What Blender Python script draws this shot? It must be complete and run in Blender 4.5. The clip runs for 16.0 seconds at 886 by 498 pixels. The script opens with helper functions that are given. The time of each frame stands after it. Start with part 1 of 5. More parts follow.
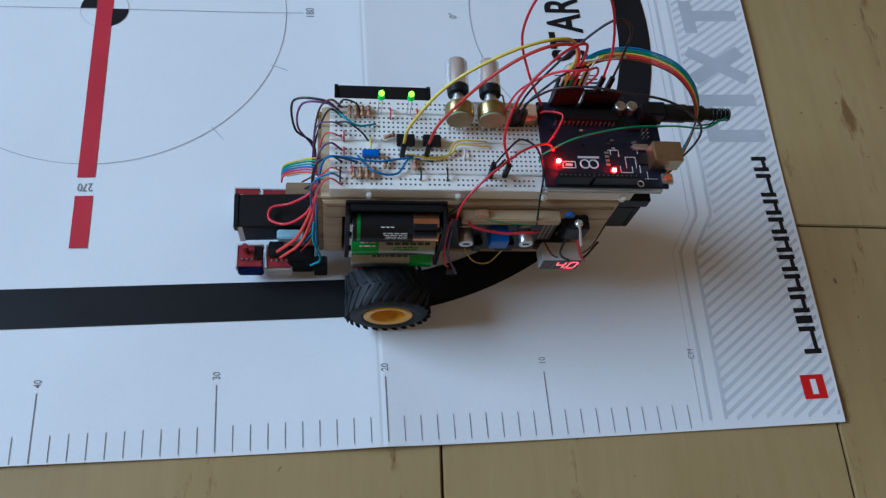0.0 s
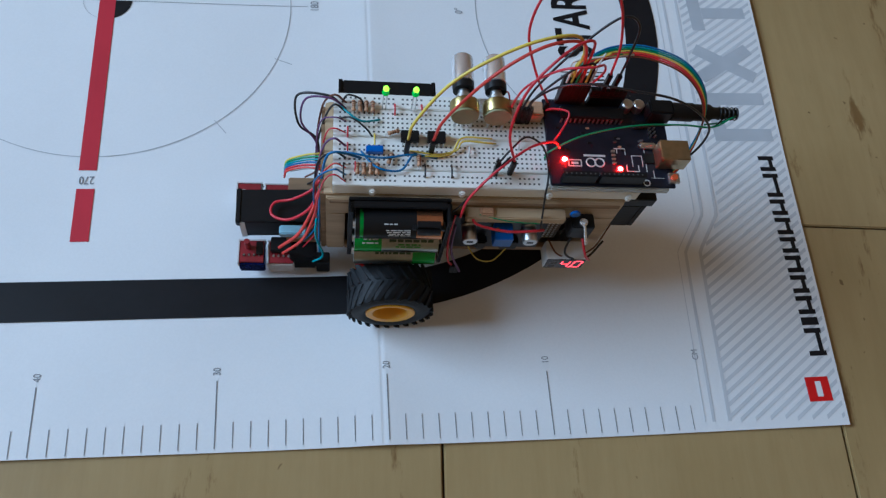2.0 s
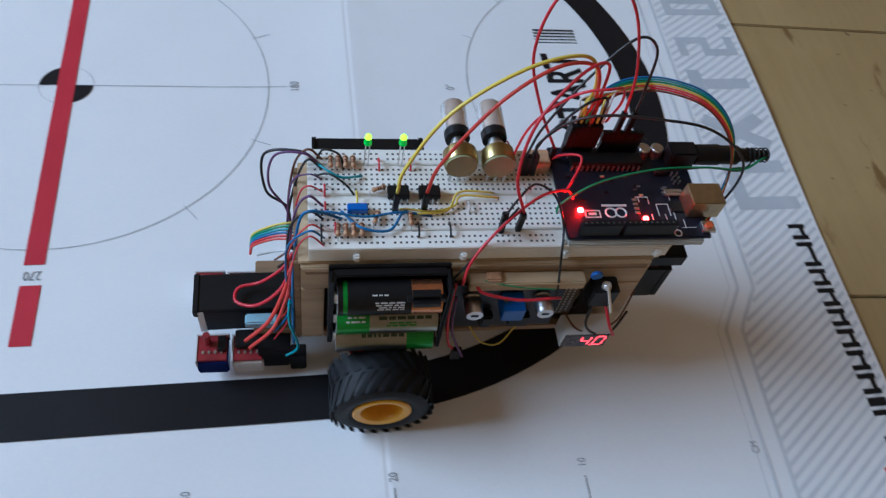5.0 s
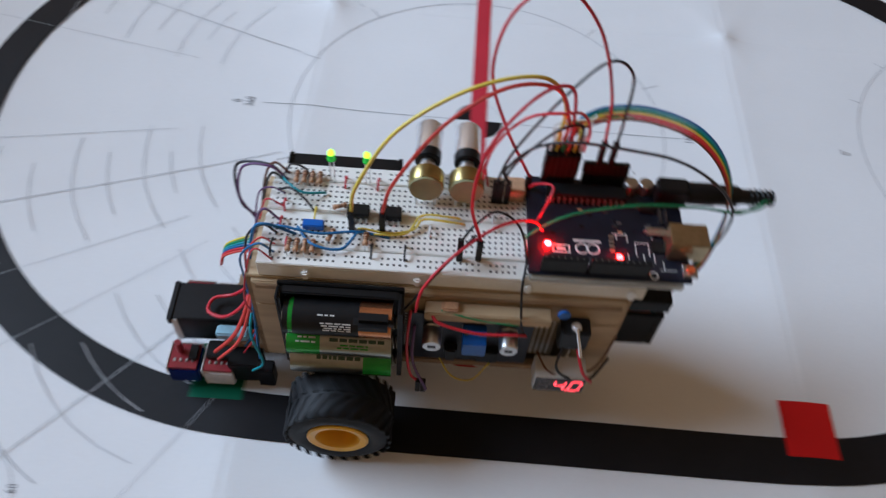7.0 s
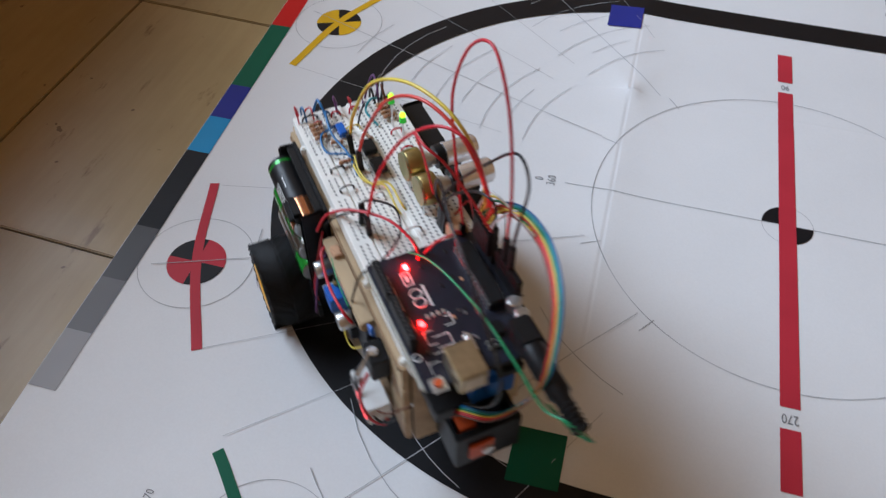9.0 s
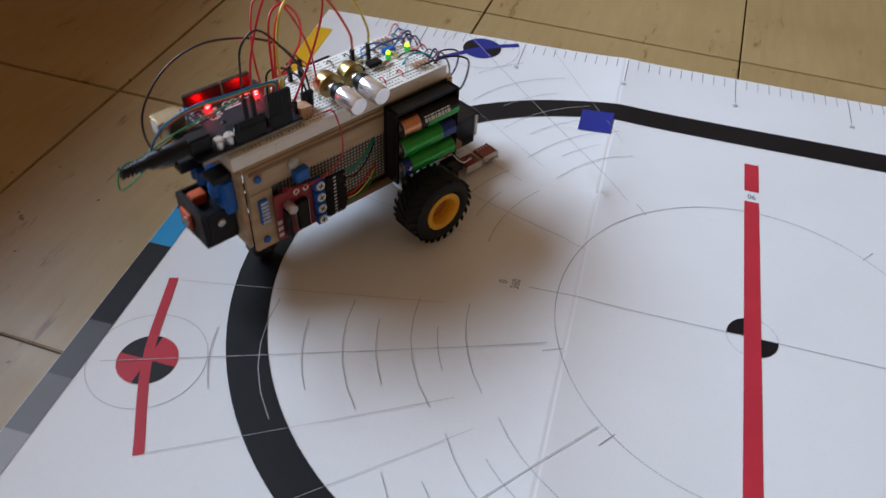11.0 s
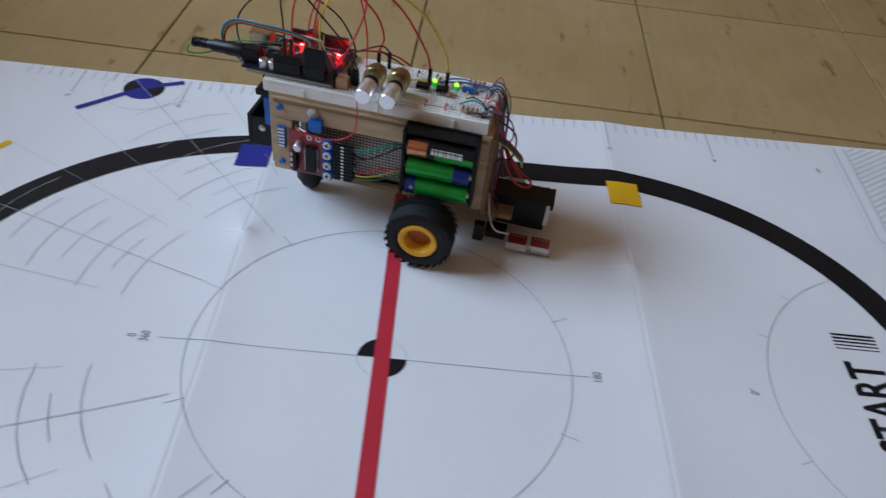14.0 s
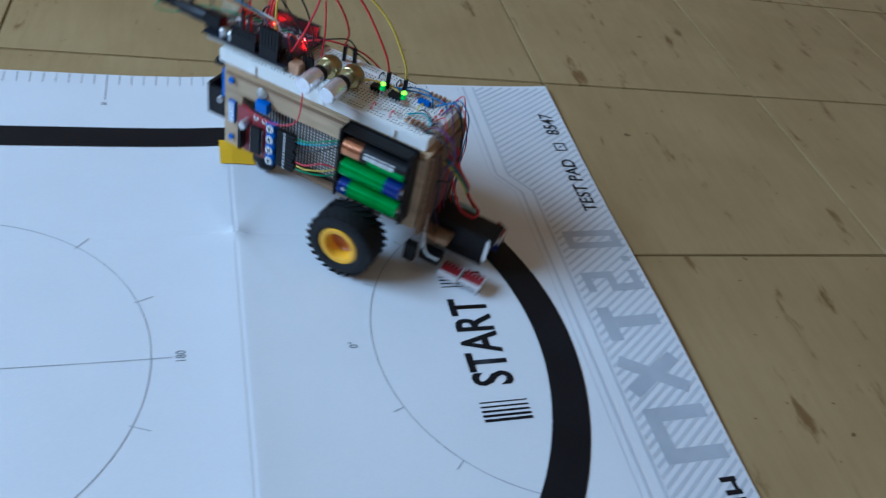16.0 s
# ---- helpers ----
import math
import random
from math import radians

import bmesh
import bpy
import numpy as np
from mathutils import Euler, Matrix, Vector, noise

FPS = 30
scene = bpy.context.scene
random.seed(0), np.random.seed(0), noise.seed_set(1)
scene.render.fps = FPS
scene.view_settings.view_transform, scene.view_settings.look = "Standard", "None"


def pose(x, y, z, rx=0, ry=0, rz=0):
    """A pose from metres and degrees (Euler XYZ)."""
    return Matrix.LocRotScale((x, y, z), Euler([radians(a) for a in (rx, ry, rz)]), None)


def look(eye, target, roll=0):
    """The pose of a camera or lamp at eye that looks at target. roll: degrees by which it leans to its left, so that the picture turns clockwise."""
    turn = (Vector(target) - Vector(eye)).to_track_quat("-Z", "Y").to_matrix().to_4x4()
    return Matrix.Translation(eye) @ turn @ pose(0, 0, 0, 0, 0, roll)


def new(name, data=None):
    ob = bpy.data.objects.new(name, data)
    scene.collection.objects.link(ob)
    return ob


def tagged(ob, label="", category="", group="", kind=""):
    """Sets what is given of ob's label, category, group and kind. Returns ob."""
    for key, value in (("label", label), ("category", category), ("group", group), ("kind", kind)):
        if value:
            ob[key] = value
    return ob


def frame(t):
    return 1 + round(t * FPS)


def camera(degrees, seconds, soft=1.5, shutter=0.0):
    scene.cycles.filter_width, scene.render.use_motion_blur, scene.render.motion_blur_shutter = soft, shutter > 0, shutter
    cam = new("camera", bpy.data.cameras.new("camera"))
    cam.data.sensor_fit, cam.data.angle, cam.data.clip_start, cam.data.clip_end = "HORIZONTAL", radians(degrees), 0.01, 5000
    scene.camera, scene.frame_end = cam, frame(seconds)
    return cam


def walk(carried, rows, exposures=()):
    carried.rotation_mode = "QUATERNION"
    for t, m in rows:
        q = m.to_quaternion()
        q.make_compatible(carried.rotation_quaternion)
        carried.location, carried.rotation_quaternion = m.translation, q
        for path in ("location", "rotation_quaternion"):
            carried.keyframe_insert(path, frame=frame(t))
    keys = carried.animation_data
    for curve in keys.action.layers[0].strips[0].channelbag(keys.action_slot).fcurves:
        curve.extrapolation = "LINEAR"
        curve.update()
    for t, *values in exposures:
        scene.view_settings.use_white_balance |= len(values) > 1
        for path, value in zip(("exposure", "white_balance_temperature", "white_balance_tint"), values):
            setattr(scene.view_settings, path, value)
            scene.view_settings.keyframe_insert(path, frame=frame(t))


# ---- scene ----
cam = camera(58.8, 16.0, soft=1.3, shutter=0.7)
PATH = [
    (0, (-0.235, -0.087, 0.472), (0.064, 0.713, -1.336), 17.3),
    (0.5, (-0.236, -0.087, 0.471), (0.058, 0.717, -1.337), 17.1),
    (1, (-0.236, -0.087, 0.47), (0.061, 0.718, -1.336), 17.5),
    (1.5, (-0.235, -0.085, 0.469), (0.054, 0.707, -1.345), 17.5),
    (2, (-0.235, -0.084, 0.469), (0.058, 0.705, -1.346), 17.8),
    (2.5, (-0.235, -0.085, 0.465), (0.062, 0.708, -1.347), 18.1),
    (3, (-0.236, -0.083, 0.461), (0.06, 0.74, -1.338), 16.9),
    (3.5, (-0.239, -0.085, 0.445), (-0.022, 0.765, -1.352), 10.2),
    (4, (-0.229, -0.086, 0.432), (-0.008, 0.785, -1.355), 9.1),
    (4.5, (-0.228, -0.081, 0.415), (0.13, 0.922, -1.278), 14.4),
    (4.7, (-0.234, -0.08, 0.399), (0.157, 0.965, -1.261), 14.9),
    (6.8, (-0.3736, -0.0789, 0.3792), (-0.3688, 1.1013, -1.2412), 4.6),
    (7, (-0.407, -0.074, 0.383), (-0.393, 1.107, -1.23), 5.4),
    (7.5, (-0.4499, -0.0893, 0.3803), (-0.5479, 1.101, -1.2363), 4.1),
    (8, (-0.48, -0.085, 0.377), (-0.73, 1.127, -1.195), 0.3),
    (8.4, (-0.503, -0.081, 0.38), (-0.834, 1.112, -1.191), -2.4),
    (8.5, (-0.505, -0.076, 0.383), (-0.821, 1.127, -1.183), -1.0),
    (9, (-0.518, -0.074, 0.385), (-0.842, 1.169, -1.148), 0.6),
    (9.2, (-0.521, -0.073, 0.384), (-0.841, 1.177, -1.144), 1.4),
    (11.3, (-0.501, -0.048, 0.393), (-0.836, 1.354, -0.994), 3.1),
    (11.5, (-0.498, -0.044, 0.398), (-0.819, 1.358, -0.992), 3.4),
    (12, (-0.488, -0.042, 0.397), (-0.772, 1.375, -0.985), 3.9),
    (12.5, (-0.463, -0.034, 0.402), (-0.7, 1.412, -0.959), 3.7),
    (13, (-0.426, -0.028, 0.403), (-0.539, 1.489, -0.895), 5.1),
    (13.4, (-0.392, -0.025, 0.404), (-0.433, 1.475, -0.919), 5.2),
    (13.5, (-0.392, -0.023, 0.412), (-0.403, 1.464, -0.924), 5.8),
    (14, (-0.371, -0.023, 0.408), (-0.302, 1.464, -0.927), 7.3),
    (14.5, (-0.336, -0.015, 0.412), (-0.171, 1.455, -0.933), 7.7),
    (15, (-0.287, -0.012, 0.406), (0.053, 1.421, -0.948), 10.0),
    (15.5, (-0.25, -0.007, 0.404), (0.257, 1.369, -0.955), 13.0),
    (16, (-0.23, -0.008, 0.403), (0.368, 1.359, -0.929), 14.5),
]
# seconds, stops, kelvin, tint of the film camera's own adjustment
EXPOSURES = [(0, -0.05, 4980, 3), (3, -0.05, 5050, 3), (4.7, -0.02, 5130, 6), (6.8, 0.0, 5600, 10), (9.0, 0.0, 6000, 12), (11.4, 0.12, 5850, 12), (12.5, -0.03, 5750, 12),
             (13.5, -0.2, 5580, 11), (14.5, -0.19, 5400, 10), (15.5, -0.1, 4950, 5), (16, -0.05, 4600, 2)]
walk(cam, [(t, look(eye, target, roll)) for t, eye, target, roll in PATH],
     exposures=EXPOSURES)

# ---- world, window light, exposure ----
world = bpy.data.worlds.new("sky")
scene.world = world
world.use_nodes = True
wn = world.node_tree
sky = wn.nodes.new("ShaderNodeTexSky")
sky.sky_type, sky.sun_disc = "NISHITA", False
sky.sun_elevation, sky.sun_rotation = radians(38), radians(100)
wn.links.new(sky.outputs["Color"], wn.nodes["Background"].inputs["Color"])
wn.nodes["Background"].inputs["Strength"].default_value = 0.12

ROOM = (-2.9, 1.75, -1.55, 2.3, 3.2)          # x0, x1, y0, y1, ceiling height
WIN = (-0.35, 1.65, 1.2, 2.5)               # west window: y0, y1, z0, z1
day = bpy.data.lights.new("window_daylight", "AREA")
day.shape, day.size, day.size_y, day.energy, day.color = "RECTANGLE", 1.9, 1.2, 122, (0.78, 0.89, 1.0)
day_ob = new("window_daylight", day)
day_ob.matrix_world = look((-2.88, 0.65, 1.85), (-0.4, 0.3, 0.4))
scene.view_settings.exposure = 0.0


# ---- materials ----
def mat(name, color, rough=0.5, metal=0.0, grain=0.0, grain_scale=200.0, stain=0.0, stain_scale=12.0, bump=0.0,
        emit=0.0, glass=0.0, spec=0.5, coat=0.0, emit_color=None, coords="Object", stretch=(1, 1, 1), alpha=1.0):
    """A surface with fine grain, broad stains and relief."""
    m = bpy.data.materials.new(name)
    m.use_nodes = True
    nt = m.node_tree
    b = nt.nodes["Principled BSDF"]
    b.inputs["Roughness"].default_value = rough
    b.inputs["Metallic"].default_value = metal
    b.inputs["Specular IOR Level"].default_value = spec
    b.inputs["Transmission Weight"].default_value = glass
    b.inputs["Coat Weight"].default_value = coat
    b.inputs["Alpha"].default_value = alpha
    b.inputs["Base Color"].default_value = (*color, 1)
    if emit:
        b.inputs["Emission Color"].default_value = (*(emit_color or color), 1)
        b.inputs["Emission Strength"].default_value = emit
    if grain or stain or bump:
        tc = nt.nodes.new("ShaderNodeTexCoord")
        mp = nt.nodes.new("ShaderNodeMapping")
        mp.inputs["Scale"].default_value = stretch
        nt.links.new(tc.outputs[coords], mp.inputs["Vector"])
        fine = nt.nodes.new("ShaderNodeTexNoise")
        fine.inputs["Scale"].default_value, fine.inputs["Detail"].default_value = grain_scale, 4
        broad = nt.nodes.new("ShaderNodeTexNoise")
        broad.inputs["Scale"].default_value, broad.inputs["Detail"].default_value = stain_scale, 5
        for n in (fine, broad):
            nt.links.new(mp.outputs["Vector"], n.inputs["Vector"])
        last = None
        for n, amount in ((fine, grain), (broad, stain)):
            mr = nt.nodes.new("ShaderNodeMapRange")
            mr.inputs["From Min"].default_value, mr.inputs["From Max"].default_value = 0.3, 0.7
            mr.inputs["To Min"].default_value, mr.inputs["To Max"].default_value = 1 - amount, 1 + amount * 0.5
            nt.links.new(n.outputs["Fac"], mr.inputs["Value"])
            if last is None:
                last = mr.outputs["Result"]
            else:
                mul = nt.nodes.new("ShaderNodeMath")
                mul.operation = "MULTIPLY"
                nt.links.new(last, mul.inputs[0])
                nt.links.new(mr.outputs["Result"], mul.inputs[1])
                last = mul.outputs[0]
        vm = nt.nodes.new("ShaderNodeVectorMath")
        vm.operation = "SCALE"
        vm.inputs[0].default_value = color
        nt.links.new(last, vm.inputs["Scale"])
        nt.links.new(vm.outputs["Vector"], b.inputs["Base Color"])
        if bump:
            bp = nt.nodes.new("ShaderNodeBump")
            bp.inputs["Strength"].default_value, bp.inputs["Distance"].default_value = bump, 0.001
            nt.links.new(fine.outputs["Fac"], bp.inputs["Height"])
            nt.links.new(bp.outputs["Normal"], b.inputs["Normal"])
    return m


PAPER = mat("white_paper", (0.80, 0.81, 0.82), 0.42, grain=0.02, grain_scale=700, stain=0.04, stain_scale=9, bump=0.06)
INK = mat("black_print", (0.010, 0.010, 0.012), 0.5, spec=0.22, grain=0.1, grain_scale=300, stain=0.25, stain_scale=25)
GREY_INK = mat("grey_print", (0.24, 0.25, 0.27), 0.5, spec=0.2, stain=0.2, stain_scale=40)
FAINT_INK = mat("faint_grey_print", (0.46, 0.47, 0.49), 0.5, spec=0.2, stain=0.3, stain_scale=40)
HATCH_INK = mat("pale_hatch_print", (0.60, 0.62, 0.65), 0.5, spec=0.2, stain=0.1, stain_scale=30)
BIG_INK = mat("pale_lettering_print", (0.48, 0.505, 0.54), 0.5, spec=0.2, stain=0.1, stain_scale=30)
RED_INK = mat("red_print", (0.52, 0.035, 0.055), 0.42, spec=0.2, stain=0.12, stain_scale=20)
SIGN_RED = mat("bright_red_print", (0.62, 0.012, 0.012), 0.4, spec=0.2, stain=0.1)
GREEN_INK = mat("green_print", (0.004, 0.115, 0.06), 0.5, spec=0.2, stain=0.12)
BLUE_INK = mat("blue_print", (0.025, 0.035, 0.26), 0.42, spec=0.2, stain=0.12)
CYAN_INK = mat("cyan_print", (0.03, 0.30, 0.60), 0.42, spec=0.2, stain=0.12)
YELLOW_INK = mat("yellow_print", (0.78, 0.46, 0.01), 0.42, spec=0.2, stain=0.12)
GREYS = [mat("dark_grey_print", (0.045, 0.04, 0.04), 0.45, stain=0.1), mat("mid_grey_print", (0.13, 0.12, 0.12), 0.45, stain=0.1),
         mat("light_grey_print", (0.32, 0.31, 0.31), 0.45, stain=0.1)]
PLASTER = mat("warm_ochre_plaster", (0.43, 0.265, 0.135), 0.85, grain=0.04, grain_scale=60, stain=0.08, stain_scale=2, bump=0.2)
# strong orange chosen so the added low wall tints the floor by bounce
BOUNCE_ORANGE = mat("orange_bounce_wall", (0.50, 0.25, 0.075), 0.8, grain=0.04, grain_scale=60, stain=0.1, stain_scale=3, bump=0.2)
WHITE_PAINT = mat("white_paint", (0.75, 0.75, 0.73), 0.4, stain=0.05, stain_scale=4)
CREAM_PAINT = mat("cream_paint", (0.50, 0.37, 0.23), 0.7, stain=0.05, stain_scale=3)
JOINT = mat("dark_joint", (0.035, 0.025, 0.015), 0.9, grain=0.2)


def floor_material():
    m = bpy.data.materials.new("worn_vinyl_tile")
    m.use_nodes = True
    nt = m.node_tree
    b = nt.nodes["Principled BSDF"]
    tc = nt.nodes.new("ShaderNodeTexCoord")
    oi = nt.nodes.new("ShaderNodeObjectInfo")
    off = nt.nodes.new("ShaderNodeVectorMath")
    off.operation = "SCALE"
    off.inputs[0].default_value = (17, 31, 5)
    nt.links.new(oi.outputs["Random"], off.inputs["Scale"])
    add = nt.nodes.new("ShaderNodeVectorMath")
    nt.links.new(tc.outputs["Object"], add.inputs[0])
    nt.links.new(off.outputs["Vector"], add.inputs[1])

    def tex(scale, detail, stretch, rough=0.55):
        mp = nt.nodes.new("ShaderNodeMapping")
        mp.inputs["Scale"].default_value = stretch
        nt.links.new(add.outputs["Vector"], mp.inputs["Vector"])
        n = nt.nodes.new("ShaderNodeTexNoise")
        n.inputs["Scale"].default_value, n.inputs["Detail"].default_value, n.inputs["Roughness"].default_value = scale, detail, rough
        nt.links.new(mp.outputs["Vector"], n.inputs["Vector"])
        return n.outputs["Fac"]

    def ramp(fac, stops):
        r = nt.nodes.new("ShaderNodeValToRGB")
        el = r.color_ramp.elements
        while len(el) < len(stops):
            el.new(0.5)
        for e, (p, c) in zip(el, stops):
            e.position, e.color = p, (*c, 1)
        nt.links.new(fac, r.inputs["Fac"])
        return r.outputs["Color"]

    def mix(kind, fac, a, c):
        x = nt.nodes.new("ShaderNodeMix")
        x.data_type, x.blend_type = "RGBA", kind
        x.inputs["Factor"].default_value = fac
        nt.links.new(a, x.inputs["A"])
        nt.links.new(c, x.inputs["B"])
        return x.outputs["Result"]

    base = ramp(tex(5, 5, (1, 1, 1)), ((0.3, (0.34, 0.24, 0.100)), (0.7, (0.435, 0.32, 0.150))))
    grain = ramp(tex(14, 6, (9, 1, 1), 0.7), ((0.25, (0.86, 0.83, 0.78)), (0.75, (1, 1, 1))))
    streak = ramp(tex(13, 6, (3.6, 0.9, 1), 0.66), ((0.315, (0.46, 0.35, 0.24)), (0.39, (1, 1, 1))))
    speck = ramp(tex(85, 2, (1, 1, 1)), ((0.235, (0.3, 0.22, 0.15)), (0.265, (1, 1, 1))))
    col = mix("MULTIPLY", 1.0, base, grain)
    col = mix("MULTIPLY", 0.9, col, streak)
    col = mix("MULTIPLY", 0.8, col, speck)
    nt.links.new(col, b.inputs["Base Color"])
    rr = nt.nodes.new("ShaderNodeMapRange")
    rr.inputs["To Min"].default_value, rr.inputs["To Max"].default_value = 0.28, 0.5
    nt.links.new(tex(30, 4, (1, 1, 1)), rr.inputs["Value"])
    nt.links.new(rr.outputs["Result"], b.inputs["Roughness"])
    bp = nt.nodes.new("ShaderNodeBump")
    bp.inputs["Strength"].default_value, bp.inputs["Distance"].default_value = 0.15, 0.001
    nt.links.new(tex(60, 3, (1, 1, 1)), bp.inputs["Height"])
    nt.links.new(bp.outputs["Normal"], b.inputs["Normal"])
    return m


TILE = floor_material()


# ---- mesh helpers ----
def part(name, bm, material, parent=None, label="", smooth=False):
    me = bpy.data.meshes.new(name)
    bmesh.ops.recalc_face_normals(bm, faces=bm.faces)
    bm.to_mesh(me)
    bm.free()
    for m in material if isinstance(material, (list, tuple)) else (material,):
        me.materials.append(m)
    if smooth:
        for p in me.polygons:
            p.use_smooth = True
    ob = new(name, me)
    ob.parent = parent
    return tagged(ob, label)


def empty(name, parent=None):
    ob = new(name)
    ob.empty_display_size = 0.02
    ob.parent = parent
    return ob


def box(bm, x0, x1, y0, y1, z0, z1, bevel=0.0, index=0):
    b2 = bmesh.new()
    bmesh.ops.create_cube(b2, size=1)
    bmesh.ops.scale(b2, vec=(x1 - x0, y1 - y0, z1 - z0), verts=b2.verts)
    bmesh.ops.translate(b2, vec=((x0 + x1) / 2, (y0 + y1) / 2, (z0 + z1) / 2), verts=b2.verts)
    if bevel:
        bmesh.ops.bevel(b2, geom=list(b2.edges), offset=bevel, segments=2, affect="EDGES", clamp_overlap=True)
    merge(bm, b2, index)
    return bm


def merge(bm, b2, index=0, m=None):
    """Adds b2 to bm and frees it."""
    if m is not None:
        b2.transform(m)
    vs = {v: bm.verts.new(v.co) for v in b2.verts}
    for fc in b2.faces:
        nf = bm.faces.new([vs[v] for v in fc.verts])
        nf.material_index = index
    b2.free()


def lathe(bm, profile, m=None, n=24, index=0):
    """Turns (radius, height) pairs round the z axis; open or closed by zero radii."""
    b2 = bmesh.new()
    rings = []
    for r, z in profile:
        if r < 1e-6:
            rings.append([b2.verts.new((0, 0, z))])
        else:
            rings.append([b2.verts.new((r * math.cos(2 * math.pi * i / n), r * math.sin(2 * math.pi * i / n), z)) for i in range(n)])
    for a, c in zip(rings, rings[1:]):
        for i in range(n):
            q = [a[i % len(a)], a[(i + 1) % len(a)], c[(i + 1) % len(c)], c[i % len(c)]]
            u = []
            for v in q:
                if v not in u:
                    u.append(v)
            if len(u) > 2:
                b2.faces.new(u)
    merge(bm, b2, index, m)
    return bm


def smooth_path(points, n=8):
    """A Catmull-Rom curve through the points."""
    p = [Vector(q) for q in points]
    p = [2 * p[0] - p[1]] + p + [2 * p[-1] - p[-2]]
    out = []
    for i in range(1, len(p) - 2):
        for k in range(n):
            t = k / n
            a, b, c, d = p[i - 1], p[i], p[i + 1], p[i + 2]
            out.append(0.5 * (2 * b + (c - a) * t + (2 * a - 5 * b + 4 * c - d) * t * t + (3 * b - a - 3 * c + d) * t ** 3))
    return out + [p[-2]]


def tube(bm, pts, r, sides=6, index=0):
    rings = []
    up = Vector((0.3, 0.2, 1)).normalized()
    for i, q in enumerate(pts):
        d = (pts[min(i + 1, len(pts) - 1)] - pts[max(i - 1, 0)]).normalized()
        a = d.cross(up)
        if a.length < 1e-3:
            a = d.cross(Vector((1, 0, 0)))
        a.normalize()
        c = d.cross(a)
        up = a.cross(d)
        rings.append([bm.verts.new(q + r * (math.cos(2 * math.pi * k / sides) * a + math.sin(2 * math.pi * k / sides) * c)) for k in range(sides)])
    for x, y in zip(rings, rings[1:]):
        for k in range(sides):
            bm.faces.new((x[k], x[(k + 1) % sides], y[(k + 1) % sides], y[k])).material_index = index
    bm.faces.new(rings[0]).material_index = index
    bm.faces.new(rings[-1][::-1]).material_index = index
    return bm


def rod(bm, a, b, r, sides=10, index=0):
    return tube(bm, [Vector(a), Vector(b)], r, sides, index)


def lettering(text, size, m, height_fn, offset, narrow=1.0, bold=0.0):
    """Flat built-in-font lettering laid on the mat; m maps text space to the mat's plane."""
    cu = bpy.data.curves.new("lettering", "FONT")
    cu.body, cu.size, cu.align_x, cu.align_y, cu.resolution_u = text, size, "CENTER", "CENTER", 3
    cu.offset = bold
    tmp = new("lettering", cu)
    me = bpy.data.meshes.new_from_object(tmp.evaluated_get(bpy.context.evaluated_depsgraph_get()))
    bpy.data.objects.remove(tmp)
    bpy.data.curves.remove(cu)
    bm = bmesh.new()
    bm.from_mesh(me)
    bpy.data.meshes.remove(me)
    bm.transform(m @ Matrix.Diagonal((narrow, 1, 1, 1)))
    if height_fn:
        for v in bm.verts:
            v.co.z = height_fn(v.co.x, v.co.y) + offset
    return bm


# ---- room ----
def room():
    x0, x1, y0, y1, h = ROOM
    def wall(name, *b):
        tagged(part(name, box(bmesh.new(), *b), PLASTER), "plain warm ochre plastered room wall", "wall", kind="structure")
    wall("wall_east", x1, x1 + 0.15, y0 - 0.15, y1 + 0.15, 0, h)
    wall("wall_south", x0, x1, y0 - 0.15, y0, 0, h)
    wall("wall_north", x0, x1, y1, y1 + 0.15, 0, h)
    bm = bmesh.new()
    box(bm, x0 - 0.15, x0, y0 - 0.15, WIN[0], 0, h)
    box(bm, x0 - 0.15, x0, WIN[1], y1 + 0.15, 0, h)
    box(bm, x0 - 0.15, x0, WIN[0], WIN[1], 0, WIN[2])
    box(bm, x0 - 0.15, x0, WIN[0], WIN[1], WIN[3], h)
    tagged(part("wall_west", bm, PLASTER), "plain warm ochre plastered wall with a window opening", "wall", kind="structure")
    tagged(part("ceiling", box(bmesh.new(), x0 - 0.15, x1 + 0.15, y0 - 0.15, y1 + 0.15, h, h + 0.1), CREAM_PAINT), "plain cream painted ceiling", "ceiling", kind="structure")
    # unseen low wall, added to block window light from the floor's west strip
    low = box(bmesh.new(), -0.08, 0, -1.8, 1.9, 0, 0.38)
    low.transform(pose(-1.17, 0.3, 0, 0, 0, 6))
    tagged(part("shade_wall", low, BOUNCE_ORANGE), "unseen low wall added to shade the west floor and bounce orange light", "wall", kind="structure")
    win = tagged(empty("window_1"), "white framed window that lets in daylight", "window", kind="structure")
    bm = bmesh.new()
    for a in (WIN[0], (WIN[0] + WIN[1]) / 2 - 0.025, WIN[1] - 0.05):
        box(bm, x0 - 0.12, x0 - 0.07, a, a + 0.05, WIN[2], WIN[3])
    for z in (WIN[2], WIN[3] - 0.05):
        box(bm, x0 - 0.118, x0 - 0.072, WIN[0] + 0.05, WIN[1] - 0.05, z, z + 0.05)
    part("window_frame", bm, WHITE_PAINT, win)


room()

# ---- floor: vinyl tiles laid a few degrees askew to the mat ----
TILE_SIZE, TILE_TURN, TILE_NODE = 0.259, -2.7, (0.122, 0.652)
FLOOR_Z = -0.0012


